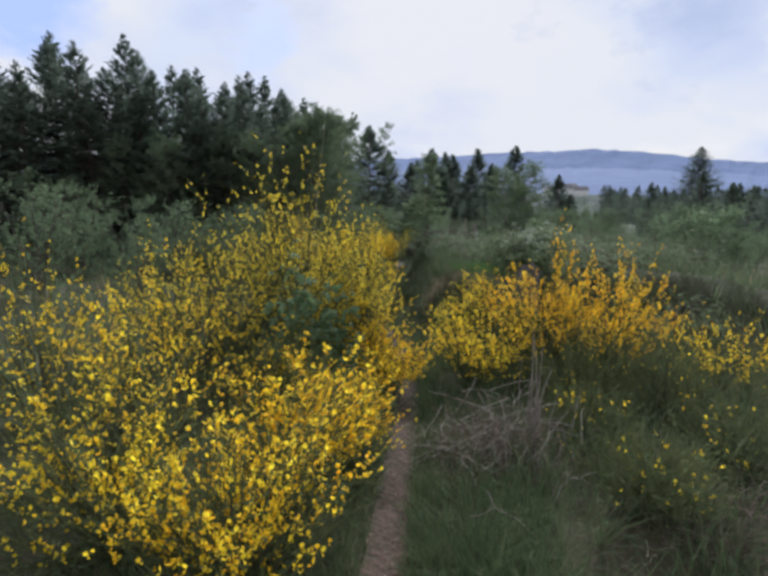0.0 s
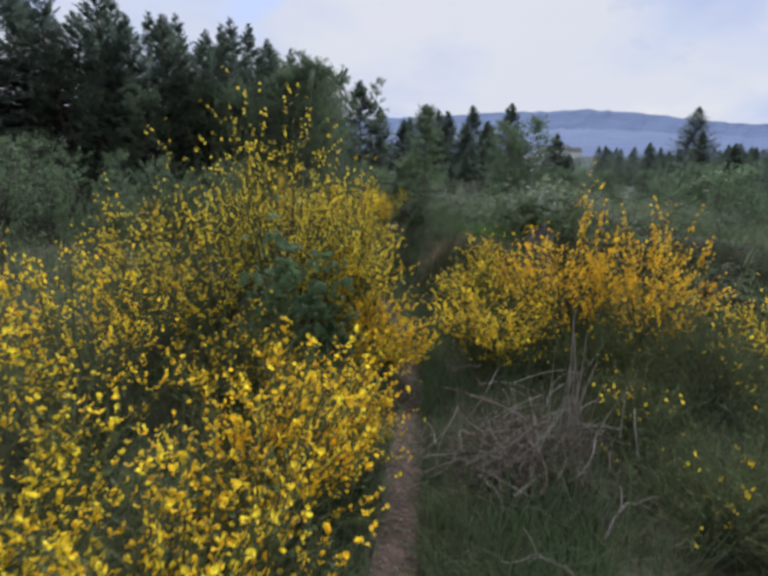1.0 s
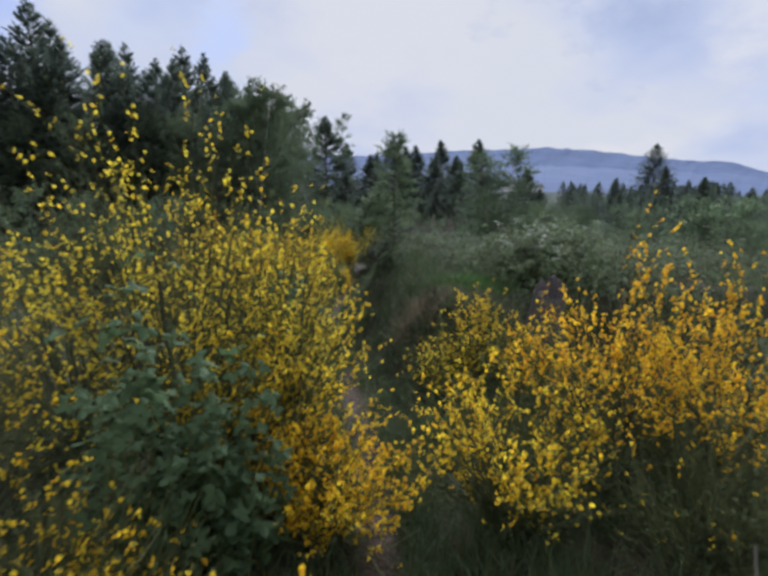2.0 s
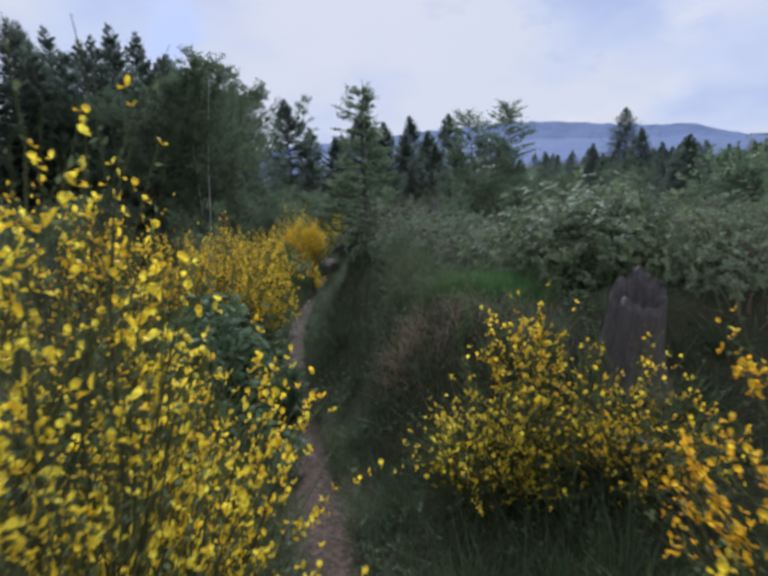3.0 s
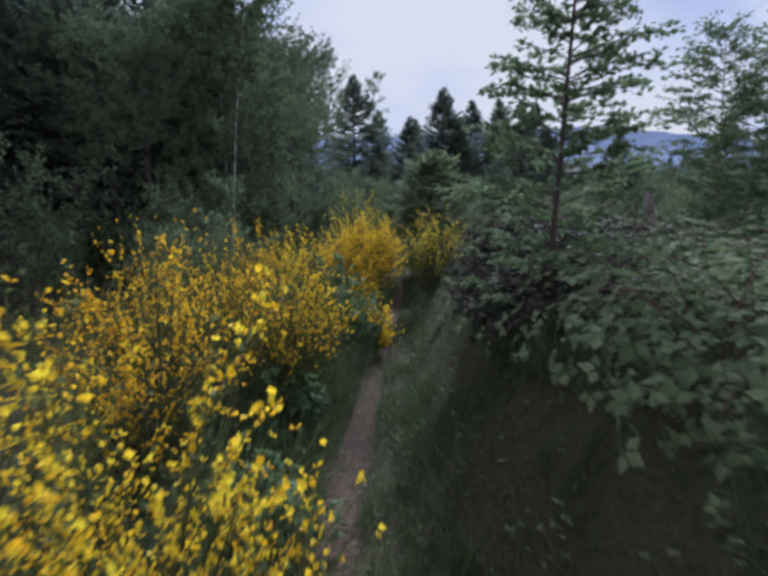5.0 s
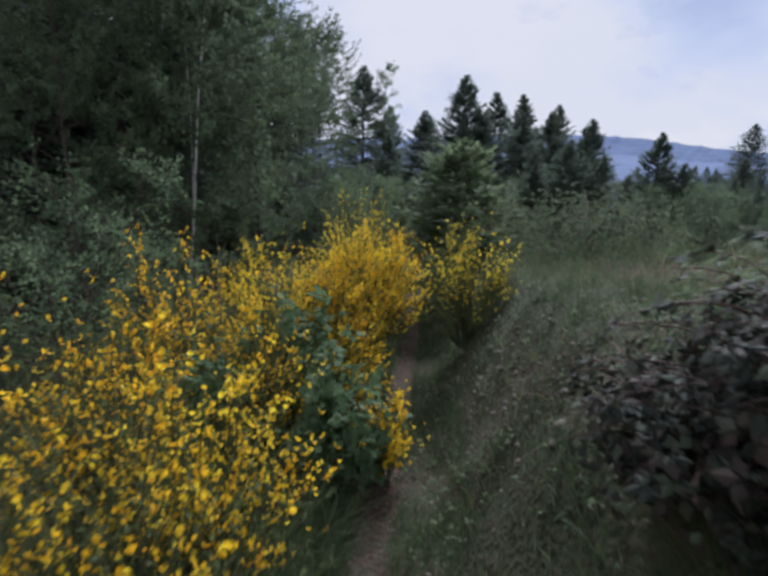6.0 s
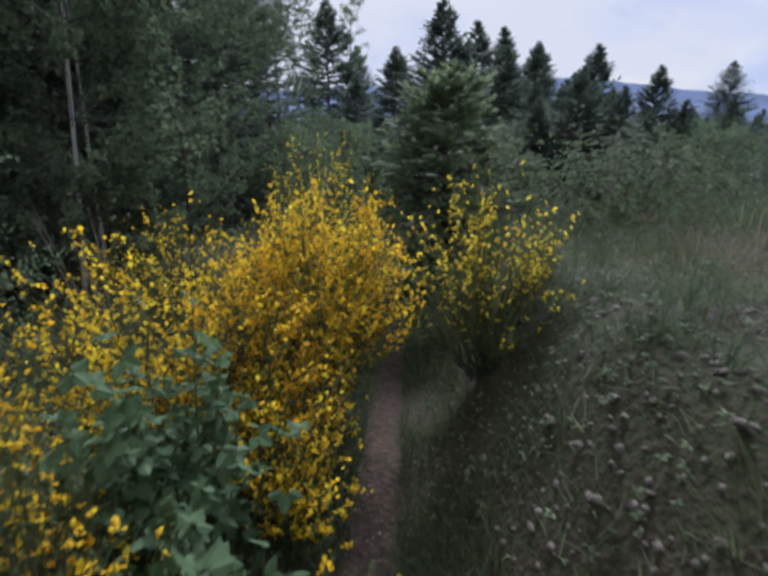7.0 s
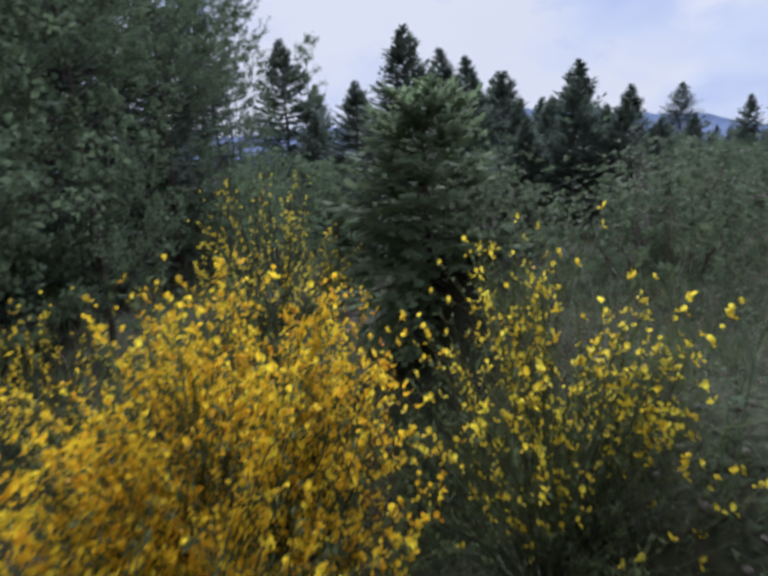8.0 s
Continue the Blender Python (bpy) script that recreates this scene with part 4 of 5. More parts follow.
for k, (x, y, h, r, n, label, single) in enumerate([
    (-0.50, 8.35, 0.98, 0.46, 56, RASP, False),
    (-0.16, 8.75, 0.62, 0.24, 22, "low leafy raspberry shrub at the trail's edge", False),
    (-0.66, 9.05, 0.98, 0.42, 50, RASP, False),
    (-0.90, 9.7, 0.75, 0.36, 36, "low leafy raspberry shrub under the broom", False),
    (-0.75, 7.75, 0.62, 0.36, 30, "low leafy shrub under the broom", False),
    (-0.22, 7.75, 0.42, 0.24, 18, "low leafy shrub at the trail's edge", False),
    (-0.35, 10.0, 0.60, 0.28, 28, "low leafy shrub at the trail's edge", False),
    (-0.50, 12.9, 0.50, 0.28, 26, "low leafy shrub at the trail's edge", False),
    (-0.85, 14.70, 0.85, 0.36, 34, "leafy grey-green raspberry shrub under the broom", False),
    (-0.95, 15.3, 0.80, 0.36, 34, "low leafy shrub under the broom", False),
    (-0.74, 4.66, 1.55, 0.38, 34, "leafy grey-green shrub under the broom", True),
    (-0.46, 4.72, 1.15, 0.28, 26, "low leafy grey-green shrub under the broom", True),
    (-0.45, 15.58, 1.08, 0.38, 48, RASP, True),
    (-0.62, 15.35, 0.95, 0.36, 36, "leafy grey-green raspberry shrub under the broom", False),
    (-0.12, 14.84, 0.98, 0.34, 44, RASP, True),
    (-0.45, 11.6, 0.60, 0.30, 30, "low leafy shrub at the trail's edge", False),
    (1.32, 12.75, 0.42, 0.36, 40, "low leafy shrub round the foot of a young alder", False),
    (1.75, 12.00, 0.48, 0.40, 36, "low leafy shrub on the bank's crest", False),
    (2.30, 13.10, 0.42, 0.42, 36, "leafy shrub on the bank's crest", False),
    (3.05, 14.30, 0.75, 0.45, 36, "leafy shrub under a young alder", False),
    (4.20, 14.60, 0.80, 0.45, 36, "leafy shrub under a young alder", False),
]):
    herb(x, y, h, r, 400 + k, n, label, single=single)

# ---- trees ----
DARK = "dark green spruce in the wood's edge"
spruces = [conifer(501, 8.5, 0.56, M_NEEDLE, DARK, step=0.34, per=9, widest=0.29), conifer(502, 9.5, 0.48, M_NEEDLE, DARK, step=0.36, per=9, widest=0.26), conifer(503, 7.5, 0.60, M_NEEDLE, DARK, step=0.31, per=9, widest=0.30)]
small = [conifer(504, 5.6, 0.62, M_NEEDLE, "young dark green spruce", step=0.22, per=10, widest=0.33), conifer(505, 6.2, 0.54, M_NEEDLE, "young slender dark spruce", step=0.24, per=10, widest=0.29)]
FIR_HEIGHT = 0.62 - float(ground_z(1.28, 20.8))
fir = conifer(506, FIR_HEIGHT, 1.15, M_FIR, "young light green fir with spreading lower branches", low=0.03, per=9, step=0.15, widest=0.56)
fir.location = (1.28, 20.8, float(ground_z(1.28, 20.8)))
far_kinds = [conifer(508, 8.5, 0.54, M_NEEDLE, DARK, step=0.50, per=9, sprays_n=9, widest=0.33, low=0.02), conifer(509, 9.0, 0.50, M_NEEDLE, DARK, step=0.52, per=9, sprays_n=9, widest=0.30, low=0.02)]
young = conifer(507, 2.9, 0.42, M_FIR, "knee of young firs on the bank", low=0.03, per=7, step=0.18)
tagged(young, "small young fir on the bank")
HEIGHT = {spruces[0].name: 8.5, spruces[1].name: 9.5, spruces[2].name: 7.5, small[0].name: 5.6, small[1].name: 6.2, young.name: 2.9, far_kinds[0].name: 8.5, far_kinds[1].name: 9.0}

rng = np.random.default_rng(9)
placed = set()


def plant(kind, x, y, size, label="", low=False):
    """The first of a kind is moved to its place, the others are copies. The line of sight to the village stays open."""
    if not low and y > 40 and 15.5 < math.degrees(math.atan2(x, y)) < 20.8:
        return None
    m = Matrix.LocRotScale((x, y, float(ground_z(x, y)) - 0.05), Euler((0, 0, rng.uniform(0, 6.28))), (size, size, size))
    if kind.name in placed:
        ob = copy_thing(kind, m)
        ob.scale = (size, size, size)
    else:
        placed.add(kind.name)
        later.append((kind, m))
        ob = kind
    return tagged(ob, label)


later = []
# the wood's edge: x, y, height, kind
for x, y, h, kind in [
    (-6.2, 25.7, 8.4, 1), (-5.75, 27.5, 8.7, 1), (-10.2, 22.5, 8.9, 1), (-12.6, 21.5, 8.5, 0), (-11.4, 21.0, 8.2, 1), (-9.4, 28.5, 9.3, 1), (-8.3, 24.0, 8.0, 0), (-7.3, 26.0, 8.0, 0),
    (-4.7, 26.5, 7.6, 2), (-4.2, 29.5, 8.2, 1), (-3.2, 33.5, 8.2, 1), (-13.8, 19.0, 7.6, 2), (-9.0, 20.5, 6.4, 2), (-11.0, 25.5, 9.2, 0), (-14.5, 25, 9.8, 1), (-8.0, 31, 9.6, 1),
    (-6.0, 33, 9.4, 0), (-16.5, 20, 8.8, 0), (-18, 26, 10, 1), (-12, 32, 10.4, 1), (-7.2, 22.3, 6.6, 2), (-5.2, 23.8, 6.6, 0), (-3.9, 24.8, 6.4, 2), (-15.5, 15.5, 7.2, 0), (-18, 11, 8.0, 1),
    (-10.0, 36, 9.8, 1), (-4.8, 38, 9.0, 0), (-3.0, 28, 6.2, 2), (-21, 16, 9.4, 1), (-20, 5, 9, 0), (-23, -4, 9, 1), (-6.4, 22.0, 6.6, 2), (-8.6, 21.0, 7.2, 0), (-4.4, 22.6, 6.6, 1), (-3.7, 21.4, 6.0, 1), (-5.4, 21.6, 6.8, 1), (-7.9, 22.6, 7.6, 1), (-12.0, 18.6, 6.8, 1),
    (-9.8, 21.2, 6.6, 0), (-10.6, 20.0, 6.0, 2), (-7.0, 21.0, 5.6, 2), (-6.0, 20.8, 5.4, 0), (-13.0, 20.2, 6.8, 2), (-8.2, 20.0, 5.2, 0), (-4.8, 20.6, 5.2, 2), (-11.2, 22.8, 7.8, 2), (-12.4, 23.4, 8.0, 0), (-14.6, 21.4, 7.4, 2),
]:
    k = spruces[kind]
    plant(k, x, y, h / HEIGHT[k.name])
for x, y, h, kind in [(-1.22, 45.9, 9.1, 0), (2.6, 30.0, 5.85, 0), (3.95, 32.1, 5.8, 1), (6.4, 38.3, 7.0, 1), (1.8, 36.2, 5.7, 0), (6.7, 34.3, 5.5, 0), (8.8, 36, 5.0, 1), (5.2, 33, 5.2, 0), (3.2, 30, 4.6, 0),
                      (5.0, 25.4, 3.6, 0), (10.5, 33, 4.8, 0), (12.3, 51.8, 8.0, 0), (4.6, 39, 6.2, 1), (0.3, 38, 5.0, 0), (20.5, 32.1, 4.3, 0), (23.0, 46.9, 4.9, 1), (10.9, 31.8, 3.6, 0),
                      (26, 40, 5.0, 0), (9, 45, 6.0, 0), (29, 50, 6.0, 1), (2.6, 44, 6.5, 1), (0.4, 52, 7.5, 0), (6, 55, 7.5, 1)]:
    k = small[kind]
    plant(k, x, y, h / HEIGHT[k.name])
for x, y, h in [(2.3, 23.8, 3.0), (0.5, 24, 3.0), (6.5, 24, 2.6), (7.8, 26, 2.9)]:
    plant(young, x, y, 0.62 * h / 2.9)
for x, y, h in [(3.55, 22.4, 2.3), (3.95, 22.9, 2.25), (3.2, 23.4, 2.4), (4.4, 23.2, 2.2), (4.9, 22.8, 1.8), (3.8, 23.7, 2.5), (4.15, 22.3, 2.0), (3.0, 22.6, 1.9)]:
    plant(small[1], x, y, h / 6.2, "dark young spruce with a spiky top on the bank")


# the dark plantation across the slope: its tops stay below the hill's crest
def plantation(n, az0, az1, d0, d1, top0, top1):
    for _ in range(n):
        az, dist = radians(rng.uniform(az0, az1)), rng.uniform(d0, d1)
        x, y = dist * math.sin(az), dist * math.cos(az)
        h = 1.4 + dist * math.tan(radians(rng.uniform(top0, top1))) - float(ground_z(x, y))
        if h > 1.5:
            k = far_kinds[int(rng.integers(0, 2))]
            plant(k, x, y, h / HEIGHT[k.name], "dark spruce in the plantation across the slope")


plantation(60, 21.5, 33, 62, 110, -2.3, -0.9)
plantation(70, 32, 52, 58, 110, -1.9, -0.6)
plantation(36, -9, 14, 62, 100, -2.6, -1.4)
plantation(70, 25, 58, 36, 54, -3.0, -1.7)


def far_wood(seed):
    """Spruces too far off to tell apart: the valley's woods and the depth of the plantation."""
    g = np.random.default_rng(seed)
    trunk, limbs, sprays = conifer_meshes(511, 8.5, 0.42, M_NEEDLE, 0.02, 4, 1.0, 1.8, 2, 0.27)
    spots = []
    for k in range(420):
        if k < 120:
            lo, hi, tops = (240, 580, (2.1, 2.4)) if k < 70 else (55, 200, (2.38, 2.5))
            az, dist = radians(g.uniform(14.5, 21.6)), g.uniform(lo, hi)
            x, y = dist * math.sin(az), dist * math.cos(az)
            h = 1.6 - dist * math.tan(radians(g.uniform(*tops))) - float(ground_z(x, y))
        else:
            az, dist = radians(g.uniform(21.5, 56)), g.uniform(50, 115)
            x, y = dist * math.sin(az), dist * math.cos(az)
            h = 1.4 - dist * math.tan(radians(g.uniform(1.6, 2.6))) - float(ground_z(x, y))
        if h > 1.2:
            spots.append((x, y, float(ground_z(x, y)) - 0.1, h / 8.5, g.uniform(0, 6.283)))
    spots = np.array(spots)
    c, s, o = np.cos(spots[:, 4]), np.sin(spots[:, 4]), np.zeros(len(spots))
    mats = np.stack([np.stack([c, -s, o], -1), np.stack([s, c, o], -1), np.stack([o, o, o + 1], -1)], 1)
    tagged(new("far_wood", tri_mesh("far_wood", *scatter(sprays[0], sprays[1], spots[:, :3], mats, spots[:, 3:4]), M_NEEDLE)), "dark spruce wood across the slope and in the valley", "wood", kind="stuff")


far_wood(91)
giant = conifer(512, 11.8, 0.78, M_NEEDLE, "tall dark spruce standing above the plantation", step=0.36, per=11, widest=0.42, low=0.02)
giant.location = (49.9, 87.2, float(ground_z(49.9, 87.2)) - 0.1)
for kind, m in later:
    kind.matrix_basis = m

alder = layered_alder(601, 2.06 - float(ground_z(0.98, 12.25)), 0.41, 150, 0.030, 15000, "slender young alder with small leaves in layers on the bank")
alder.location = (0.98, 12.25, float(ground_z(0.98, 12.25)))
twin = layered_alder(602, 1.98 - float(ground_z(3.58, 14.75)), 0.62, 130, 0.034, 26000, "bushy young alder with two pale leaning stems", 2)
twin.matrix_basis = pose(3.58, 14.75, float(ground_z(3.58, 14.75)) - 0.03, 0, 0, 20)
birch = broadleaf(603, 5.35, 1.0, 0.10, 85, 0.062, 20000, M_BIRCH, "slender leafy birch with pale bark at the wood's edge", M_WOOD_LEAF, name="birch_tree", airy=0.7, girth=0.0034)
rowan = broadleaf(606, 7.0, 1.25, 0.06, 90, 0.06, 20000, M_BARK, "leafy broadleaf tree at the wood's edge", M_WOOD_LEAF, name="broadleaf_tree", airy=0.7, girth=0.006)
placed.add(birch.name)
birch.matrix_basis = pose(-2.62, 19.4, float(ground_z(-2.62, 19.4)) - 0.05, 0, 6, 0)
plant(birch, -2.9, 20.6, 0.98)
for x, y, h in [(-3.1, 22.9, 5.9), (-2.1, 21.4, 4.9), (-3.6, 20.0, 4.9), (-4.6, 19.4, 4.6), (-5.8, 20.4, 4.8), (-2.5, 26.2, 6.2), (-2.2, 30.5, 7.2), (-2.6, 36, 8.2), (-7.4, 19.0, 4.4), (-3.4, 18.2, 4.0), (-9.2, 19.4, 4.4)]:
    plant(rowan, x, y, h / 7.0)
M_UMBEL = leafy("elder_flower", [(0.1, (0.40, 0.40, 0.28)), (0.9, (0.62, 0.60, 0.46))], 0.6, 0.4)


def elder(x, y, h, seed):
    """A many-stemmed elder with flat cream flower heads."""
    ob = broadleaf(seed, h, 0.75, 0.10, 36, 0.07, 6000, M_BARK, "leafy elder bush with flat cream flower heads", M_LEAF, name="elder_bush", trunks=4, spread=0.8, airy=0.8, category="bush")
    g = np.random.default_rng(seed)
    heads = 26
    a, c = g.uniform(0, 6.283, heads), g.uniform(0.15, 1.0, heads)
    s = np.sqrt(1 - c * c) * 1.15
    at = np.stack([s * np.cos(a) * 0.42 * h, s * np.sin(a) * 0.42 * h, h * (0.35 + 0.68 * c)], -1)
    k = 40
    p = at[:, None] + g.normal(0, 1, (heads, k, 3)) * [0.035, 0.035, 0.008]
    d = unit(g.normal(0, 0.5, (heads * k, 3)) + [0, 0, 1])
    part("blossom", tri_mesh("blossom", *scatter(DIAMOND_V, DIAMOND_F, p.reshape(-1, 3), frames_along(d, g), np.full((heads * k, 1), 0.022)), M_UMBEL), ob, "flat cream flower heads")
    ob.location = (x, y, float(ground_z(x, y)))
    return ob


elder(8.0, 13.5, 1.65, 607)
poplar = broadleaf(605, 9.6, 0.75, 0.3, 40, 0.10, 3000, M_BARK, "tall thin broadleaf tree with a sparse top", M_LEAF, name="poplar_tree", airy=0.7)
poplar.location = (0.15, 46.5, float(ground_z(0.15, 46.5)))
sapling = broadleaf(604, 2.6, 0.75, 0.06, 30, 0.05, 5200, M_BARK, "bushy green broadleaf sapling in rough ground", M_LEAF, trunks=3, spread=0.8, name="sapling", airy=0.8)
HEIGHT[sapling.name] = 2.6
for x, y, h in [(5.6, 18.5, 2.2), (4.2, 24, 2.6), (7.4, 20, 2.3), (9.5, 22, 2.5), (2.9, 25.5, 2.6), (11.5, 19, 2.4), (7.0, 11.6, 2.1), (13, 26, 2.8), (-3.4, 12.5, 2.2), (-4.4, 9.5, 2.0), (-3.6, 15.0, 2.4), (-2.4, 16.6, 2.2), (16, 30, 3.0), (20, 24, 2.8),
                (9.0, 13.5, 2.1), (10.5, 16, 2.3), (12.5, 12, 2.2), (6.0, 28, 3.0), (9.5, 28, 3.0), (15, 21, 2.6), (1.0, 27, 2.8), (-0.4, 23.5, 2.4), (-5.5, 14, 2.6), (-6.5, 10, 2.6), (-8.0, 14, 3.0), (-8.5, 7, 2.6), (-5.8, 5.5, 2.0), (-10, 10, 3), (24, 30, 3), (-1.2, 27, 3.2), (0.2, 32, 3.2), (-12, 14.5, 3.2), (-10.5, 17.5, 3.6), (13, 33, 3.4), (19, 37, 3.6), (-7, 2.5, 2.2), (6.8, 7.0, 1.7), (8.5, 4.5, 1.8)]:
    plant(sapling, x, y, h / 2.6 * (0.62 if x > 5 and y < 25 else 0.85))
for k in range(70):
    plant(sapling, rng.uniform(5.5, 24), rng.uniform(14, 44), rng.uniform(0.22, 0.42), "low green scrub in rough ground")
for k in range(30):
    plant(sapling, rng.uniform(-9, -1.6), rng.uniform(13, 21), rng.uniform(0.3, 0.6), "low green scrub under the wood's edge")
for k in range(64):
    az, dist = radians(rng.uniform(4, 25)), rng.uniform(27, 50)
    x, y = dist * math.sin(az), dist * math.cos(az)
    h = 1.2 - dist * math.tan(radians(rng.uniform(2.6, 3.8))) - float(ground_z(x, y))
    plant(rowan, x, y, max(h, 1.2) / 7.0, "bushy green tree in the scrub below the slope", low=True)
for kind, m in later:
    kind.matrix_basis = m

# ---- dead wood ----
rng = np.random.default_rng(21)


def brush_pile(x, y, seed, n, length, label, stems_n=12, flat=1.0, dark=False):
    """Dead twigs lying across one another over a mat of dead fibre, with bleached stems still standing."""
    g = np.random.default_rng(seed)
    ob = thing("brushwood_pile", x, y, float(ground_z(x, y)), label, "dead wood")
    c = g.normal(0, 1, (n, 3)) * [0.20, 0.18, 0.16 * flat] + [0.06, 0, 0.12 * flat]
    c[:, 2] = np.abs(c[:, 2])
    d = unit(g.normal(0, 1, (n, 3)) * [1, 1, 0.55 * flat])
    L = length * g.uniform(0.3, 1.0, n)
    a, b = c - d * L[:, None] / 2, c + d * L[:, None] / 2
    a[:, 2], b[:, 2] = np.maximum(a[:, 2], 0.0), np.maximum(b[:, 2], 0.01)
    lines = bezier(a, c + g.normal(0, 0.06, (n, 3)), b, 6)
    rad = np.linspace(1, 0.35, 6)[None] * g.uniform(0.0015, 0.0042, (n, 1))
    for k in range(n):
        part("twig", tri_mesh("twig", *tubes(lines[k:k + 1], rad[k:k + 1], 4), M_CANE if dark or k % 2 else M_DEAD, True), ob)
    m = 3 * n
    p = g.normal(0, 1, (m, 3)) * [0.22, 0.20, 0.09 * flat] + [0.06, 0, 0.07]
    p[:, 2] = np.abs(p[:, 2])
    e = p + unit(g.normal(0, 1, (m, 3)) * [1, 1, 0.5]) * g.uniform(0.06, 0.22, (m, 1))
    e[:, 2] = np.abs(e[:, 2])
    mat = tubes(bezier(p, (p + e) / 2 + g.normal(0, 0.03, (m, 3)), e, 4), np.full((m, 4), 0.0014), 3)
    tagged(part("dead_fibre", tri_mesh("dead_fibre", *mat, M_FIBRE), ob, "matted brown dead fibre"), kind="stuff")
    for k in range(stems_n):
        p = np.array([[g.uniform(0.24, 0.34), g.uniform(0.02, 0.22), 0.0]])
        e = p + [[g.normal(0.03, 0.07), g.normal(0, 0.07), g.uniform(0.45, 0.95)]]
        ln = bezier(p, (p + e) / 2 + g.normal(0, 0.05, (1, 3)), e, 8)
        part("dead_stem", tri_mesh("dead_stem", *tubes(ln, np.linspace(1, 0.3, 8)[None] * g.uniform(0.005, 0.011), 6), M_DEAD, True), ob)
    return ob


M_FIBRE = leafy("dead_fibre", [(0.1, (0.09, 0.064, 0.052)), (0.5, (0.16, 0.118, 0.098)), (0.95, (0.26, 0.20, 0.165))], 0.8, 0.15)
brush_pile(0.74, 3.35, 31, 380, 0.55, "heap of bleached dead broom stems and twigs beside the trail")
brush_pile(1.85, 2.45, 32, 90, 0.7, "low heap of dark dead branches in rough grass", 0, 0.55, True)


def fallen_branch(x, y, length, turn, seed):
    """One bleached forked branch lying in the grass."""
    g = np.random.default_rng(seed)
    ob = thing("fallen_branch", x, y, float(ground_z(x, y)), "bleached forked branch lying in the grass", "dead wood", "fallen branches", turn)
    m = 9
    u = np.linspace(0, 1, m)
    ln = np.stack([u * length, 0.12 * length * np.sin(2.2 * u), 0.03 + 0.10 * np.sin(math.pi * u)], -1)
    ln[1:-1] += g.normal(0, 0.008, (m - 2, 3))
    part("limb", tri_mesh("limb", *tubes(ln[None], (np.linspace(1, 0.3, m) * 0.008)[None], 6), M_DEAD, True), ob)
    for k in (3, 5):
        e = ln[k] + [0.22 * length, (0.2 if k == 3 else -0.16) * length, 0.05]
        part("side_shoot", tri_mesh("side_shoot", *tubes(bezier(ln[k][None], ((ln[k] + e) / 2 + [0, 0, 0.03])[None], e[None], 6), (np.linspace(1, 0.3, 6) * 0.0045)[None], 5), M_DEAD, True), ob)
    return ob


for k, (x, y, length, turn) in enumerate([(1.05, 2.15, 0.55, -0.9), (0.98, 2.75, 0.40, 0.5), (0.62, 2.95, 0.35, 1.9), (1.50, 2.9, 0.5, -0.4), (0.80, 2.45, 0.35, 2.6), (1.95, 3.6, 0.6, 2.4)]):
    fallen_branch(x, y, length, turn, 80 + k)


def dead_shrub(x, y, h, n, seed):
    """Leafless bleached stems still standing at the wood's edge."""
    g = np.random.default_rng(seed)
    ob = thing("dead_shrub", x, y, float(ground_z(x, y)), "leafless bleached shrub stems at the wood's edge", "dead wood")
    for k in range(n):
        p = np.array([[g.normal(0, 0.05), g.normal(0, 0.05), -0.03]])
        e = p + [[g.normal(-0.12, 0.16), g.normal(0, 0.12), h * g.uniform(0.6, 1.0)]]
        part("dead_stem", tri_mesh("dead_stem", *tubes(bezier(p, (p + e) / 2 + g.normal(0, 0.06, (1, 3)), e, 8), np.linspace(1, 0.3, 8)[None] * g.uniform(0.005, 0.010), 6), M_DEAD, True), ob)
    return ob


dead_shrub(-1.78, 18.0, 1.2, 9, 91)


def tree_stump(x, y, h, r, seed, label, tilt=0.0):
    """A broken grey stump: fluted sides, a splintered rim and roots."""
    g = np.random.default_rng(seed)
    sides, rings = 28, 9
    a = np.arange(sides) * 2 * math.pi / sides
    flute = 1 + 0.10 * np.sin(5 * a + 1) + 0.07 * np.sin(9 * a + 2) + g.normal(0, 0.02, sides)
    ragged = g.uniform(-0.5, 0.5, sides)
    ragged = (ragged + np.roll(ragged, 1) + 0.6 * np.roll(ragged, 2)) / 2.6
    rim = h * (0.80 + 0.14 * np.sin(a + 0.5) + 0.26 * ragged)
    V, T = [], []
    for k in range(rings):
        u = k / (rings - 1)
        rad = r * flute * (1 + 0.5 * (1 - u) ** 4 - 0.2 * u)
        V += list(np.stack([rad * np.cos(a), rad * np.sin(a), -0.1 + (rim + 0.1) * u], -1))
    for u, f in ((0.82, 0.9), (0.5, 0.72)):
        V += list(np.stack([r * f * flute * 0.8 * np.cos(a), r * f * flute * 0.8 * np.sin(a), rim * u + g.normal(0, 0.02, sides)], -1))
    V.append((0, 0, h * 0.45))
    R = rings + 2
    for k in range(R - 1):
        for i in range(sides):
            p, q = k * sides + i, k * sides + (i + 1) % sides
            T += [(p, q, q + sides), (p, q + sides, p + sides)]
    for i in range(sides):
        T.append(((R - 1) * sides + i, (R - 1) * sides + (i + 1) % sides, R * sides))
    ob = new("tree_stump", tri_mesh("tree_stump", V, T, M_STUMP if r > 0.1 else M_DEAD, True))
    ob.matrix_basis = pose(x, y, float(ground_z(x, y)), 0, tilt, 0)
    return tagged(ob, label, "stump")


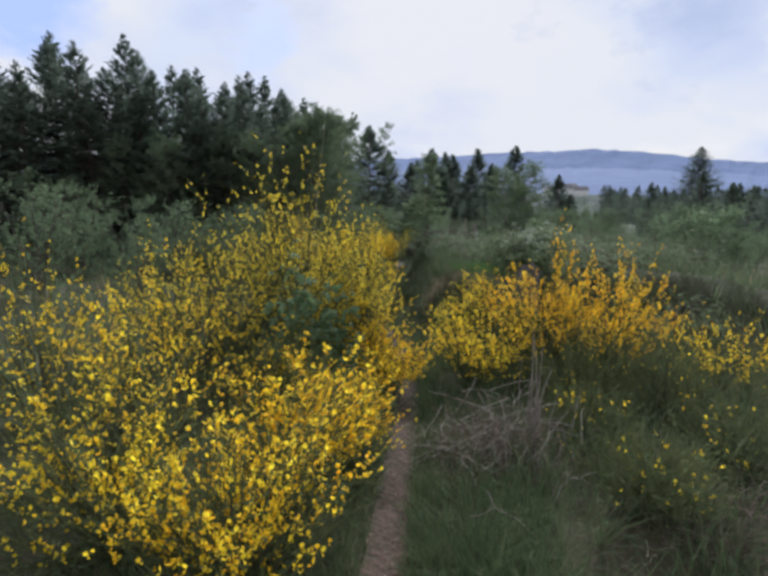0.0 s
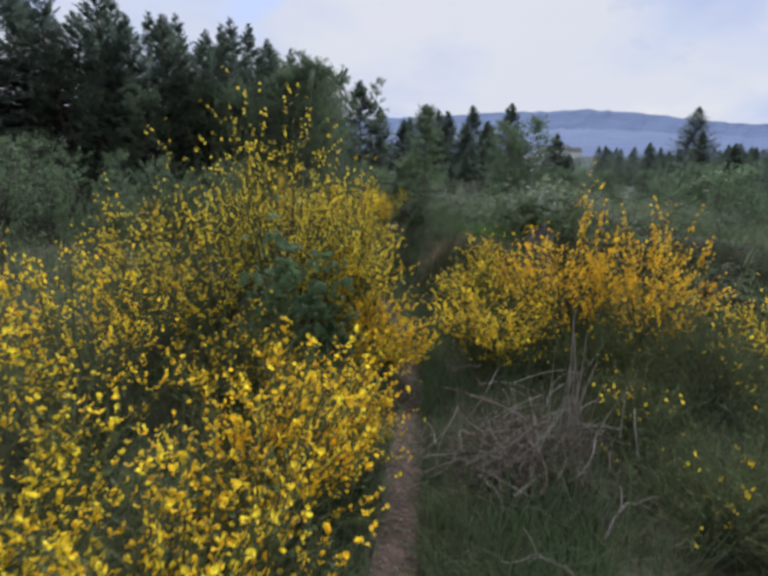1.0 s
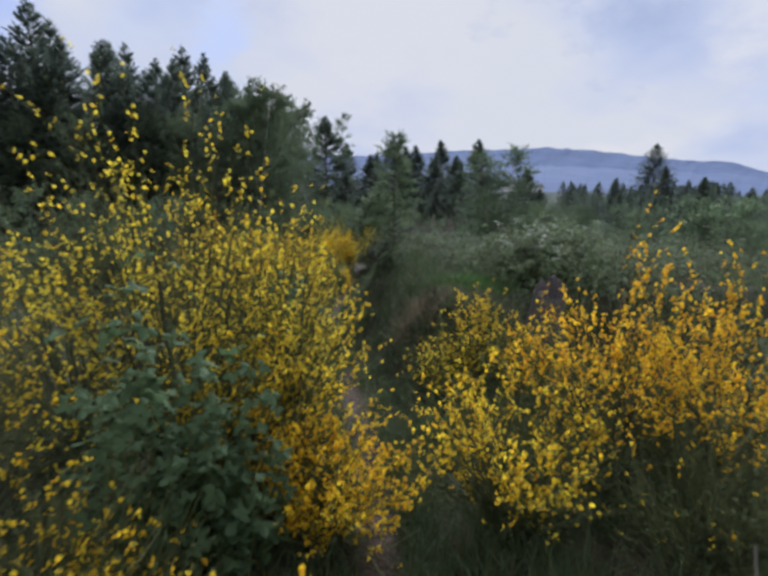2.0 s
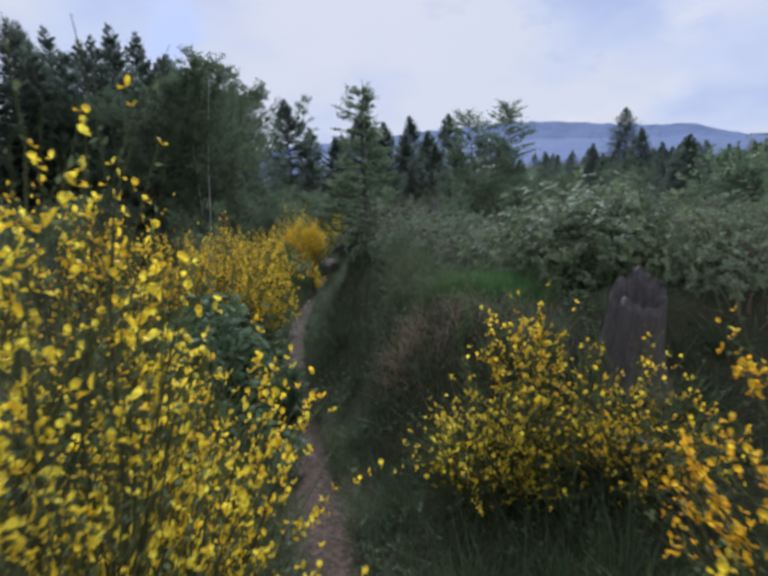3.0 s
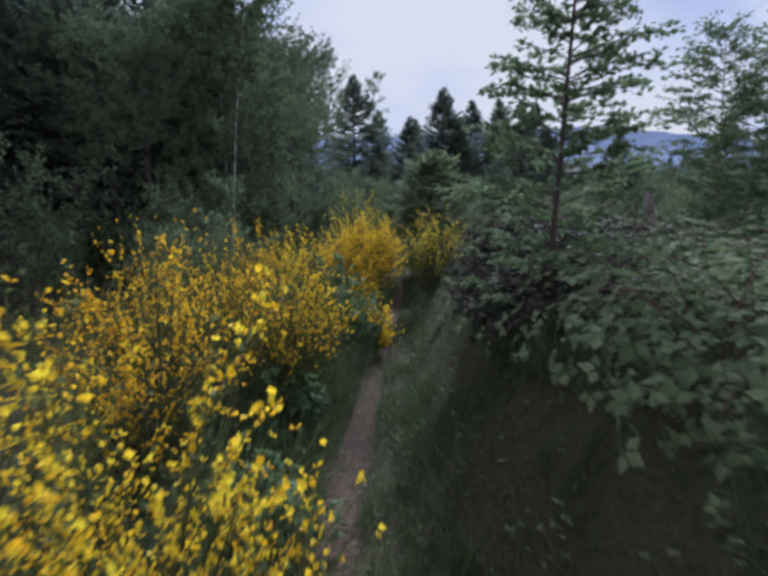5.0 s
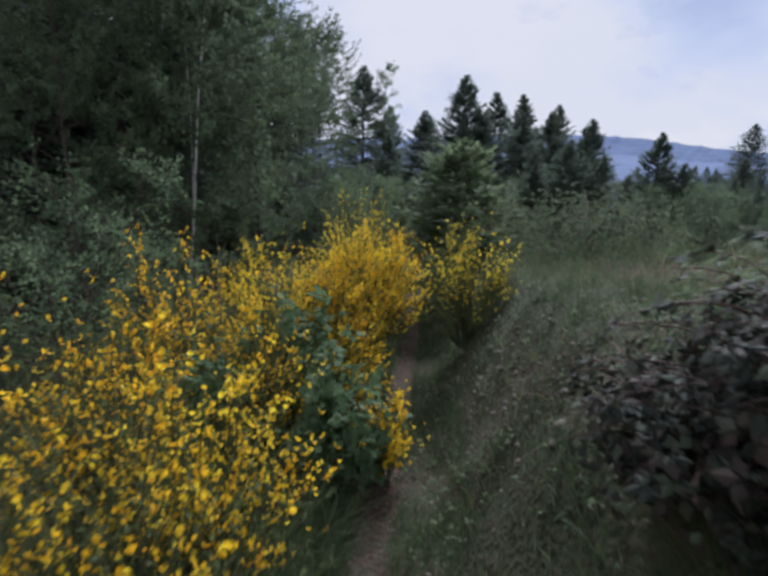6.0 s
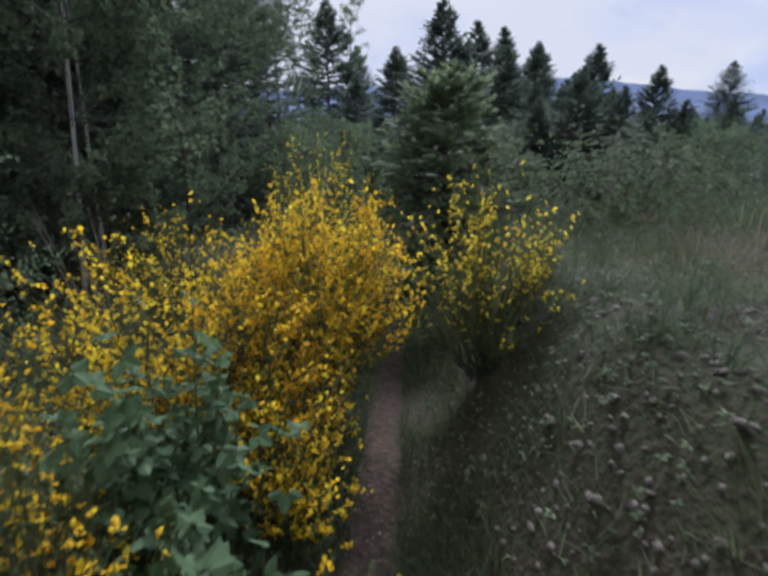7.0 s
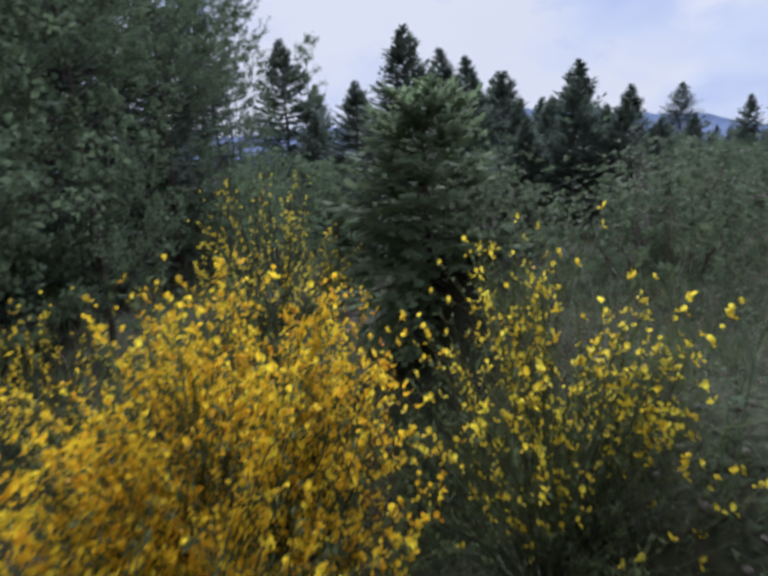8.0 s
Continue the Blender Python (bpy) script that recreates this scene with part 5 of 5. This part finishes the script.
tree_stump(2.0, 7.36, 0.44 - float(ground_z(2.0, 7.36)), 0.165, 41, "weathered grey broken tree stump under brambles", 4)
tree_stump(3.05, 20.0, 0.90, 0.07, 42, "thin pale broken stump on the bank", -3)
tree_stump(2.55, 14.0, 0.80, 0.05, 43, "thin pale broken stem on the bank", -18)

# ---- grass, pebbles ----


def strip(n, lo, hi, y0, y1, seed):
    g = np.random.default_rng(seed)
    y = g.uniform(y0, y1, n)
    d = lo + (hi - lo) * g.uniform(0, 1, n) ** 1.2
    return g, trail_x(y) + d, y


def grass_object(name, label, mat, pieces):
    tagged(new(name, tri_mesh(name, *join(pieces), mat)), label, "grass", kind="stuff")


THIN_V = [(-0.5, 0, 0), (0.5, 0, 0), (-0.3, 0.18, 0.6), (0.3, 0.18, 0.6), (0, 0.5, 1.0)]
THIN_F = [(0, 1, 3), (0, 3, 2), (2, 3, 4)]


def rough_growth(n, per, seed):
    """Tufts of coarse grass and weeds over the whole open ground, thinning outwards."""
    g = np.random.default_rng(seed)
    tx = g.normal(0, 9, n) + 1.5
    ty = g.uniform(-4, 34, n) + g.normal(0, 3, n)
    keep = ((np.abs(tx - trail_x(ty)) > 2.6) | (ty < 0.3) | (ty > 20.5)) & (np.abs(tx - trail_x(ty)) > 0.3) & (wavy(tx, ty, 1.6, 4.0) + g.normal(0, 0.35, n) > -0.3)
    tx, ty = tx[keep], ty[keep]
    n = len(tx)
    a, rr = g.uniform(0, 6.283, (n, per)), 0.14 * np.sqrt(g.uniform(0, 1, (n, per)))
    x, y = (tx[:, None] + rr * np.cos(a)).ravel(), (ty[:, None] + rr * np.sin(a)).ravel()
    size = (g.uniform(0.15, 0.42, n)[:, None] * g.uniform(0.5, 1.1, (n, per))).ravel()
    p = np.stack([x, y, ground_z(x, y) - 0.01], -1)
    d = unit(np.stack([3.5 * rr * np.cos(a), 3.5 * rr * np.sin(a), np.ones((n, per))], -1).reshape(-1, 3) + g.normal(0, 0.2, (n * per, 3)))
    return scatter(THIN_V, THIN_F, p, frames_along(d, g), np.stack([g.uniform(0.012, 0.03, n * per), size, size], -1))


tagged(new("rough_growth", tri_mesh("rough_growth", *rough_growth(9000, 8, 70), M_MEADOW)), "coarse grey-green grass and weeds over the open ground", "grass", kind="stuff")
tagged(new("dead_growth", tri_mesh("dead_growth", *rough_growth(1500, 8, 71), M_STRAW)), "bleached dead grass tufts over the open ground", "grass", kind="stuff")

pieces = []
for n, lo, hi, y0, y1, ln, seed in [(14000, 0.11, 0.9, 1.0, 6.5, 0.22, 1), (14000, 0.4, 4.6, 0.5, 6.5, 0.42, 11), (9000, -0.2, -2.6, 0.8, 8.0, 0.34, 12), (9000, -0.2, -1.2, 8.0, 14.5, 0.36, 13), (16000, 0.11, 1.3, 6.0, 12.5, 0.16, 2), (7000, 0.10, 0.5, 12.5, 19.6, 0.16, 3),
                                    (7000, -0.11, -0.55, 1.0, 9.5, 0.20, 4), (8000, -0.11, -0.6, 9.5, 19.6, 0.26, 5), (12000, 0.9, 4.5, 4.0, 20, 0.25, 6), (9000, -0.5, -3.5, 1, 20, 0.25, 7), (6000, 2.6, 7.5, 4.5, 11, 0.42, 8)]:
    g, x, y = strip(n, lo, hi, y0, y1, seed)
    keep = wavy(x, y, 0.4, 2.0) + g.normal(0, 0.3, n) > -0.25
    x, y = x[keep], y[keep]
    pieces.append(blades(g, x, y, ln * g.uniform(0.4, 1.3, len(x)), g.uniform(0.003, 0.006, len(x))))

def weeds(n, seed):
    """Low broad-leaved weeds in patches beside the trail."""
    g = np.random.default_rng(seed)
    y = g.uniform(6.5, 20, n)
    d = np.where(g.uniform(size=n) < 0.78, g.uniform(0.14, 2.6, n), -g.uniform(0.14, 0.7, n))
    x = trail_x(y) + d
    keep = wavy(x, y, 0.30, 6.0) + g.normal(0, 0.25, n) > -0.05
    x, y = x[keep], y[keep]
    p = np.stack([x, y, ground_z(x, y) + g.uniform(0.01, 0.12, len(x))], -1)
    up = unit(np.stack([g.normal(0, 0.35, len(x)), g.normal(0, 0.35, len(x)), np.ones(len(x))], -1))
    return trifoliate(g, p, up, g.uniform(0.012, 0.034, len(x)), LEAFLET_V, LEAFLET_F)


tagged(new("low_weeds", tri_mesh("low_weeds", *weeds(11000, 88), M_BRAMBLE)), "low broad-leaved weeds in patches beside the trail", "weeds", kind="stuff")


def tufts(g, n, lo, hi, y0, y1, per, ln):
    ty = g.uniform(y0, y1, n)
    tx = trail_x(ty) + g.uniform(lo, hi, n)
    a, rr = g.uniform(0, 6.283, (n, per)), 0.05 * np.sqrt(g.uniform(0, 1, (n, per)))
    x, y = (tx[:, None] + rr * np.cos(a)).ravel(), (ty[:, None] + rr * np.sin(a)).ravel()
    size = (ln * g.uniform(0.5, 1.25, n)[:, None] * g.uniform(0.55, 1.1, (n, per))).ravel()
    p = np.stack([x, y, ground_z(x, y) - 0.01], -1)
    d = unit(np.stack([9 * rr * np.cos(a), 9 * rr * np.sin(a), np.ones((n, per))], -1).reshape(-1, 3) + g.normal(0, 0.15, (n * per, 3)))
    s = unit(np.cross(d, [0.0, 0, 1]) + g.normal(0, 0.2, d.shape))
    mats = np.stack([s, np.cross(d, s), d], -1)
    return scatter(BLADE_V, BLADE_F, p, mats, np.stack([g.uniform(0.003, 0.006, n * per), size, size], -1))


g = np.random.default_rng(77)
pieces += [tufts(g, 190, 0.28, 2.6, 6.5, 14.0, 50, 0.28), tufts(g, 110, 0.28, 2.4, 14.0, 20, 40, 0.17), tufts(g, 60, -0.9, -0.22, 7.5, 16.5, 50, 0.42), tufts(g, 70, 0.3, 3.0, 1.6, 6.2, 50, 0.45), tufts(g, 14, -0.48, -0.18, 13.3, 14.3, 60, 0.55)]
grass_object("grass", "dark green grass on the trail's edges and bank", M_GRASS, pieces)

g, x, y = strip(8000, 0.3, 2.6, 12.8, 19.6, 79)
keep = wavy(x, y, 0.4, 2.0) + g.normal(0, 0.3, len(x)) > -0.1
x, y = x[keep], y[keep]
grass_object("grass", "short grey-green grass on the stony bank", M_MEADOW, [blades(g, x, y, 0.13 * g.uniform(0.4, 1.3, len(x)), g.uniform(0.003, 0.006, len(x)), 0.5)])

g = np.random.default_rng(78)
x, y = 1.50 + g.normal(0, 0.19, 4200), 8.36 + g.normal(0, 0.22, 4200)
grass_object("grass", "fresh bright green grass on the bank", M_FRESH, [blades(g, x, y, g.uniform(0.06, 0.16, 4200), g.uniform(0.003, 0.005, 4200), 0.5)])

pieces = []
for cx, cy, n, ln, s in [(0.80, 8.1, 420, 0.22, 0.09), (0.95, 7.9, 420, 0.20, 0.15), (1.25, 7.75, 300, 0.15, 0.22), (0.95, 9.4, 120, 0.15, 0.2), (1.6, 10.2, 200, 0.16, 0.3), (1.5, 14.1, 500, 0.26, 0.35), (2.6, 14.2, 400, 0.3, 0.4), (1.3, 18.0, 500, 0.24, 0.4), (1.0, 4.0, 700, 0.28, 0.4), (2.6, 16.9, 700, 0.28, 0.5)]:
    g = np.random.default_rng(int(cx * 100 + cy * 10))
    x, y = cx + g.normal(0, s, n), cy + g.normal(0, s, n)
    ok = x - trail_x(y) > 0.2
    x, y = x[ok], y[ok]
    pieces.append(blades(g, x, y, ln * g.uniform(0.3, 1.1, len(x)), g.uniform(0.002, 0.0038, len(x)), 0.85))
grass_object("dead_grass", "bleached dead grass tufts on the bank", M_STRAW, pieces)


def pebbles(name, n, seed, label, place):
    g = np.random.default_rng(seed)
    bm = bmesh.new()
    bmesh.ops.create_icosphere(bm, subdivisions=1, radius=1.0)
    tv = np.array([v.co[:] for v in bm.verts])
    tf = np.array([[v.index for v in f.verts] for f in bm.faces])
    bm.free()
    x, y, s = place(g, n)
    p = np.stack([x, y, ground_z(x, y) + s * 0.02], -1)
    sz = np.stack([s, s * g.uniform(0.6, 1, n), s * g.uniform(0.35, 0.7, n)], -1)
    mats = frames_along(g.normal(0, 0.35, (n, 3)) + [0, 0, 1], g)
    v = np.einsum("nij,nkj->nki", mats, tv[None] * sz[:, None]) + p[:, None]
    f = tf[None] + (np.arange(n) * len(tv))[:, None, None]
    tagged(new(name, tri_mesh(name, v.reshape(-1, 3), f.reshape(-1, 3), M_PEBBLE, True)), label, "stones", kind="stuff")


def on_bank(g, n):
    return 1.15 + g.normal(0, 0.40, n), 15.35 + g.normal(0, 1.0, n), g.uniform(0.006, 0.024, n) * g.uniform(0.5, 1.2, n)


def on_trail(g, n):
    y = g.uniform(1, 19, n)
    return trail_x(y) + g.normal(0, 0.10, n), y, g.uniform(0.003, 0.010, n)




def fallen_petals(n, seed):
    g = np.random.default_rng(seed)
    y = g.uniform(0.5, 19, n)
    x = trail_x(y) + g.normal(0, 0.16, n)
    p = np.stack([x, y, ground_z(x, y) + 0.004], -1)
    d = unit(np.stack([g.normal(0, 1, n), g.normal(0, 1, n), g.normal(0, 0.25, n)], -1))
    tagged(new("fallen_petals", tri_mesh("fallen_petals", *scatter(DIAMOND_V, DIAMOND_F, p, frames_along(d, g), g.uniform(0.006, 0.013, (n, 1))), M_STRAW)), "dry fallen petals and leaf scraps on the trail", "litter", kind="stuff")


fallen_petals(2600, 55)
pebbles("gravel", 700, 51, "pale stones washed out of the bank", on_bank)
pebbles("trail_gravel", 1500, 52, "small stones trodden into the trail", on_trail)


def stones(n, seed):
    """Loose stones, each its own, of four rough shapes."""
    g = np.random.default_rng(seed)
    kinds = []
    for k in range(4):
        bm = bmesh.new()
        bmesh.ops.create_icosphere(bm, subdivisions=2, radius=1.0)
        for v in bm.verts:
            v.co *= 1 + 0.30 * math.sin(3 * v.co.x + k) * math.cos(2.5 * v.co.y + 2 * k) + g.normal(0, 0.11)
            v.co.z *= 0.40
        me = bpy.data.meshes.new("stone")
        bm.to_mesh(me)
        bm.free()
        me.materials.append(M_PEBBLE)
        kinds.append(me)
    spots = [(0.10, 7.95, 0.035)] + [(1.12 + g.normal(0, 0.36), 15.35 + g.normal(0, 0.9), 0.010 + 0.026 * g.uniform(0, 1) ** 2) for _ in range(n)]
    for k, (x, y, s) in enumerate(spots):
        ob = new("stone", kinds[k % 4])
        ob.matrix_basis = Matrix.LocRotScale((x, y, float(ground_z(x, y)) + 0.04 * s), Euler((g.normal(0, 0.2), g.normal(0, 0.2), g.uniform(0, 6.28))), (s, s * g.uniform(0.7, 1), s))
        tagged(ob, "rough pale stone washed out of the bank" if k else "pale rounded stone at the trail's edge", "stone", "loose stones")


stones(90, 61)

# ---- the village in the valley ----
M_WALL = solid("white_render", [(0.3, (0.62, 0.61, 0.58)), (0.7, (0.80, 0.79, 0.76))], 0.4, 0.8, 0.1)
M_ROOF = solid("grey_roof", [(0.3, (0.10, 0.10, 0.11)), (0.7, (0.20, 0.19, 0.19))], 0.6, 0.7, 0.1)


def house(x, y, z, w, d, h, turn, label):
    """A plain house: walls under a gable roof."""
    ob = thing("house", x, y, z, label, "house", "village houses", turn)
    V = [(sx * w, sy * d, q) for q in (0, h) for sx, sy in ((-0.5, -0.5), (0.5, -0.5), (0.5, 0.5), (-0.5, 0.5))] + [(-0.5 * w, 0, h + 0.35 * d), (0.5 * w, 0, h + 0.35 * d)]
    T = [(0, 1, 5), (0, 5, 4), (1, 2, 6), (1, 6, 5), (2, 3, 7), (2, 7, 6), (3, 0, 4), (3, 4, 7), (4, 7, 8), (5, 9, 6)]
    part("wall", tri_mesh("wall", V, T, M_WALL), ob, "white rendered walls")
    e, t = 0.06 * w, 0.4
    R = [(-0.5 * w - e, -0.55 * d, h - 0.05 * d), (0.5 * w + e, -0.55 * d, h - 0.05 * d), (0.5 * w + e, 0, h + 0.35 * d), (-0.5 * w - e, 0, h + 0.35 * d), (0.5 * w + e, 0.55 * d, h - 0.05 * d), (-0.5 * w - e, 0.55 * d, h - 0.05 * d)]
    R += [(p[0], p[1], p[2] + t) for p in R]
    F = [(6, 7, 8), (6, 8, 9), (9, 8, 10), (9, 10, 11), (0, 1, 7), (0, 7, 6), (4, 5, 11), (4, 11, 10), (1, 2, 8), (1, 8, 7), (2, 4, 10), (2, 10, 8), (3, 0, 6), (3, 6, 9), (5, 3, 9), (5, 9, 11), (0, 2, 1), (0, 3, 2), (3, 4, 2), (3, 5, 4)]
    part("roof", tri_mesh("roof", R, F, M_ROOF), ob, "grey gabled roof")
    return ob


for az, dist, el, w, h, turn in [(16.9, 620, -1.95, 12, 4.5, 0.2), (18.2, 640, -1.85, 15, 5.0, -0.3), (19.0, 660, -1.80, 10, 5.5, 0.5), (19.7, 630, -1.95, 16, 4.0, 0.1), (17.6, 700, -1.75, 10, 5.0, 0.9)]:
    house(dist * math.sin(radians(az)), dist * math.cos(radians(az)), dist * math.tan(radians(el)) - 3.0, w, 9.0, h + 2.5, turn, "white house with grey roof in the valley")
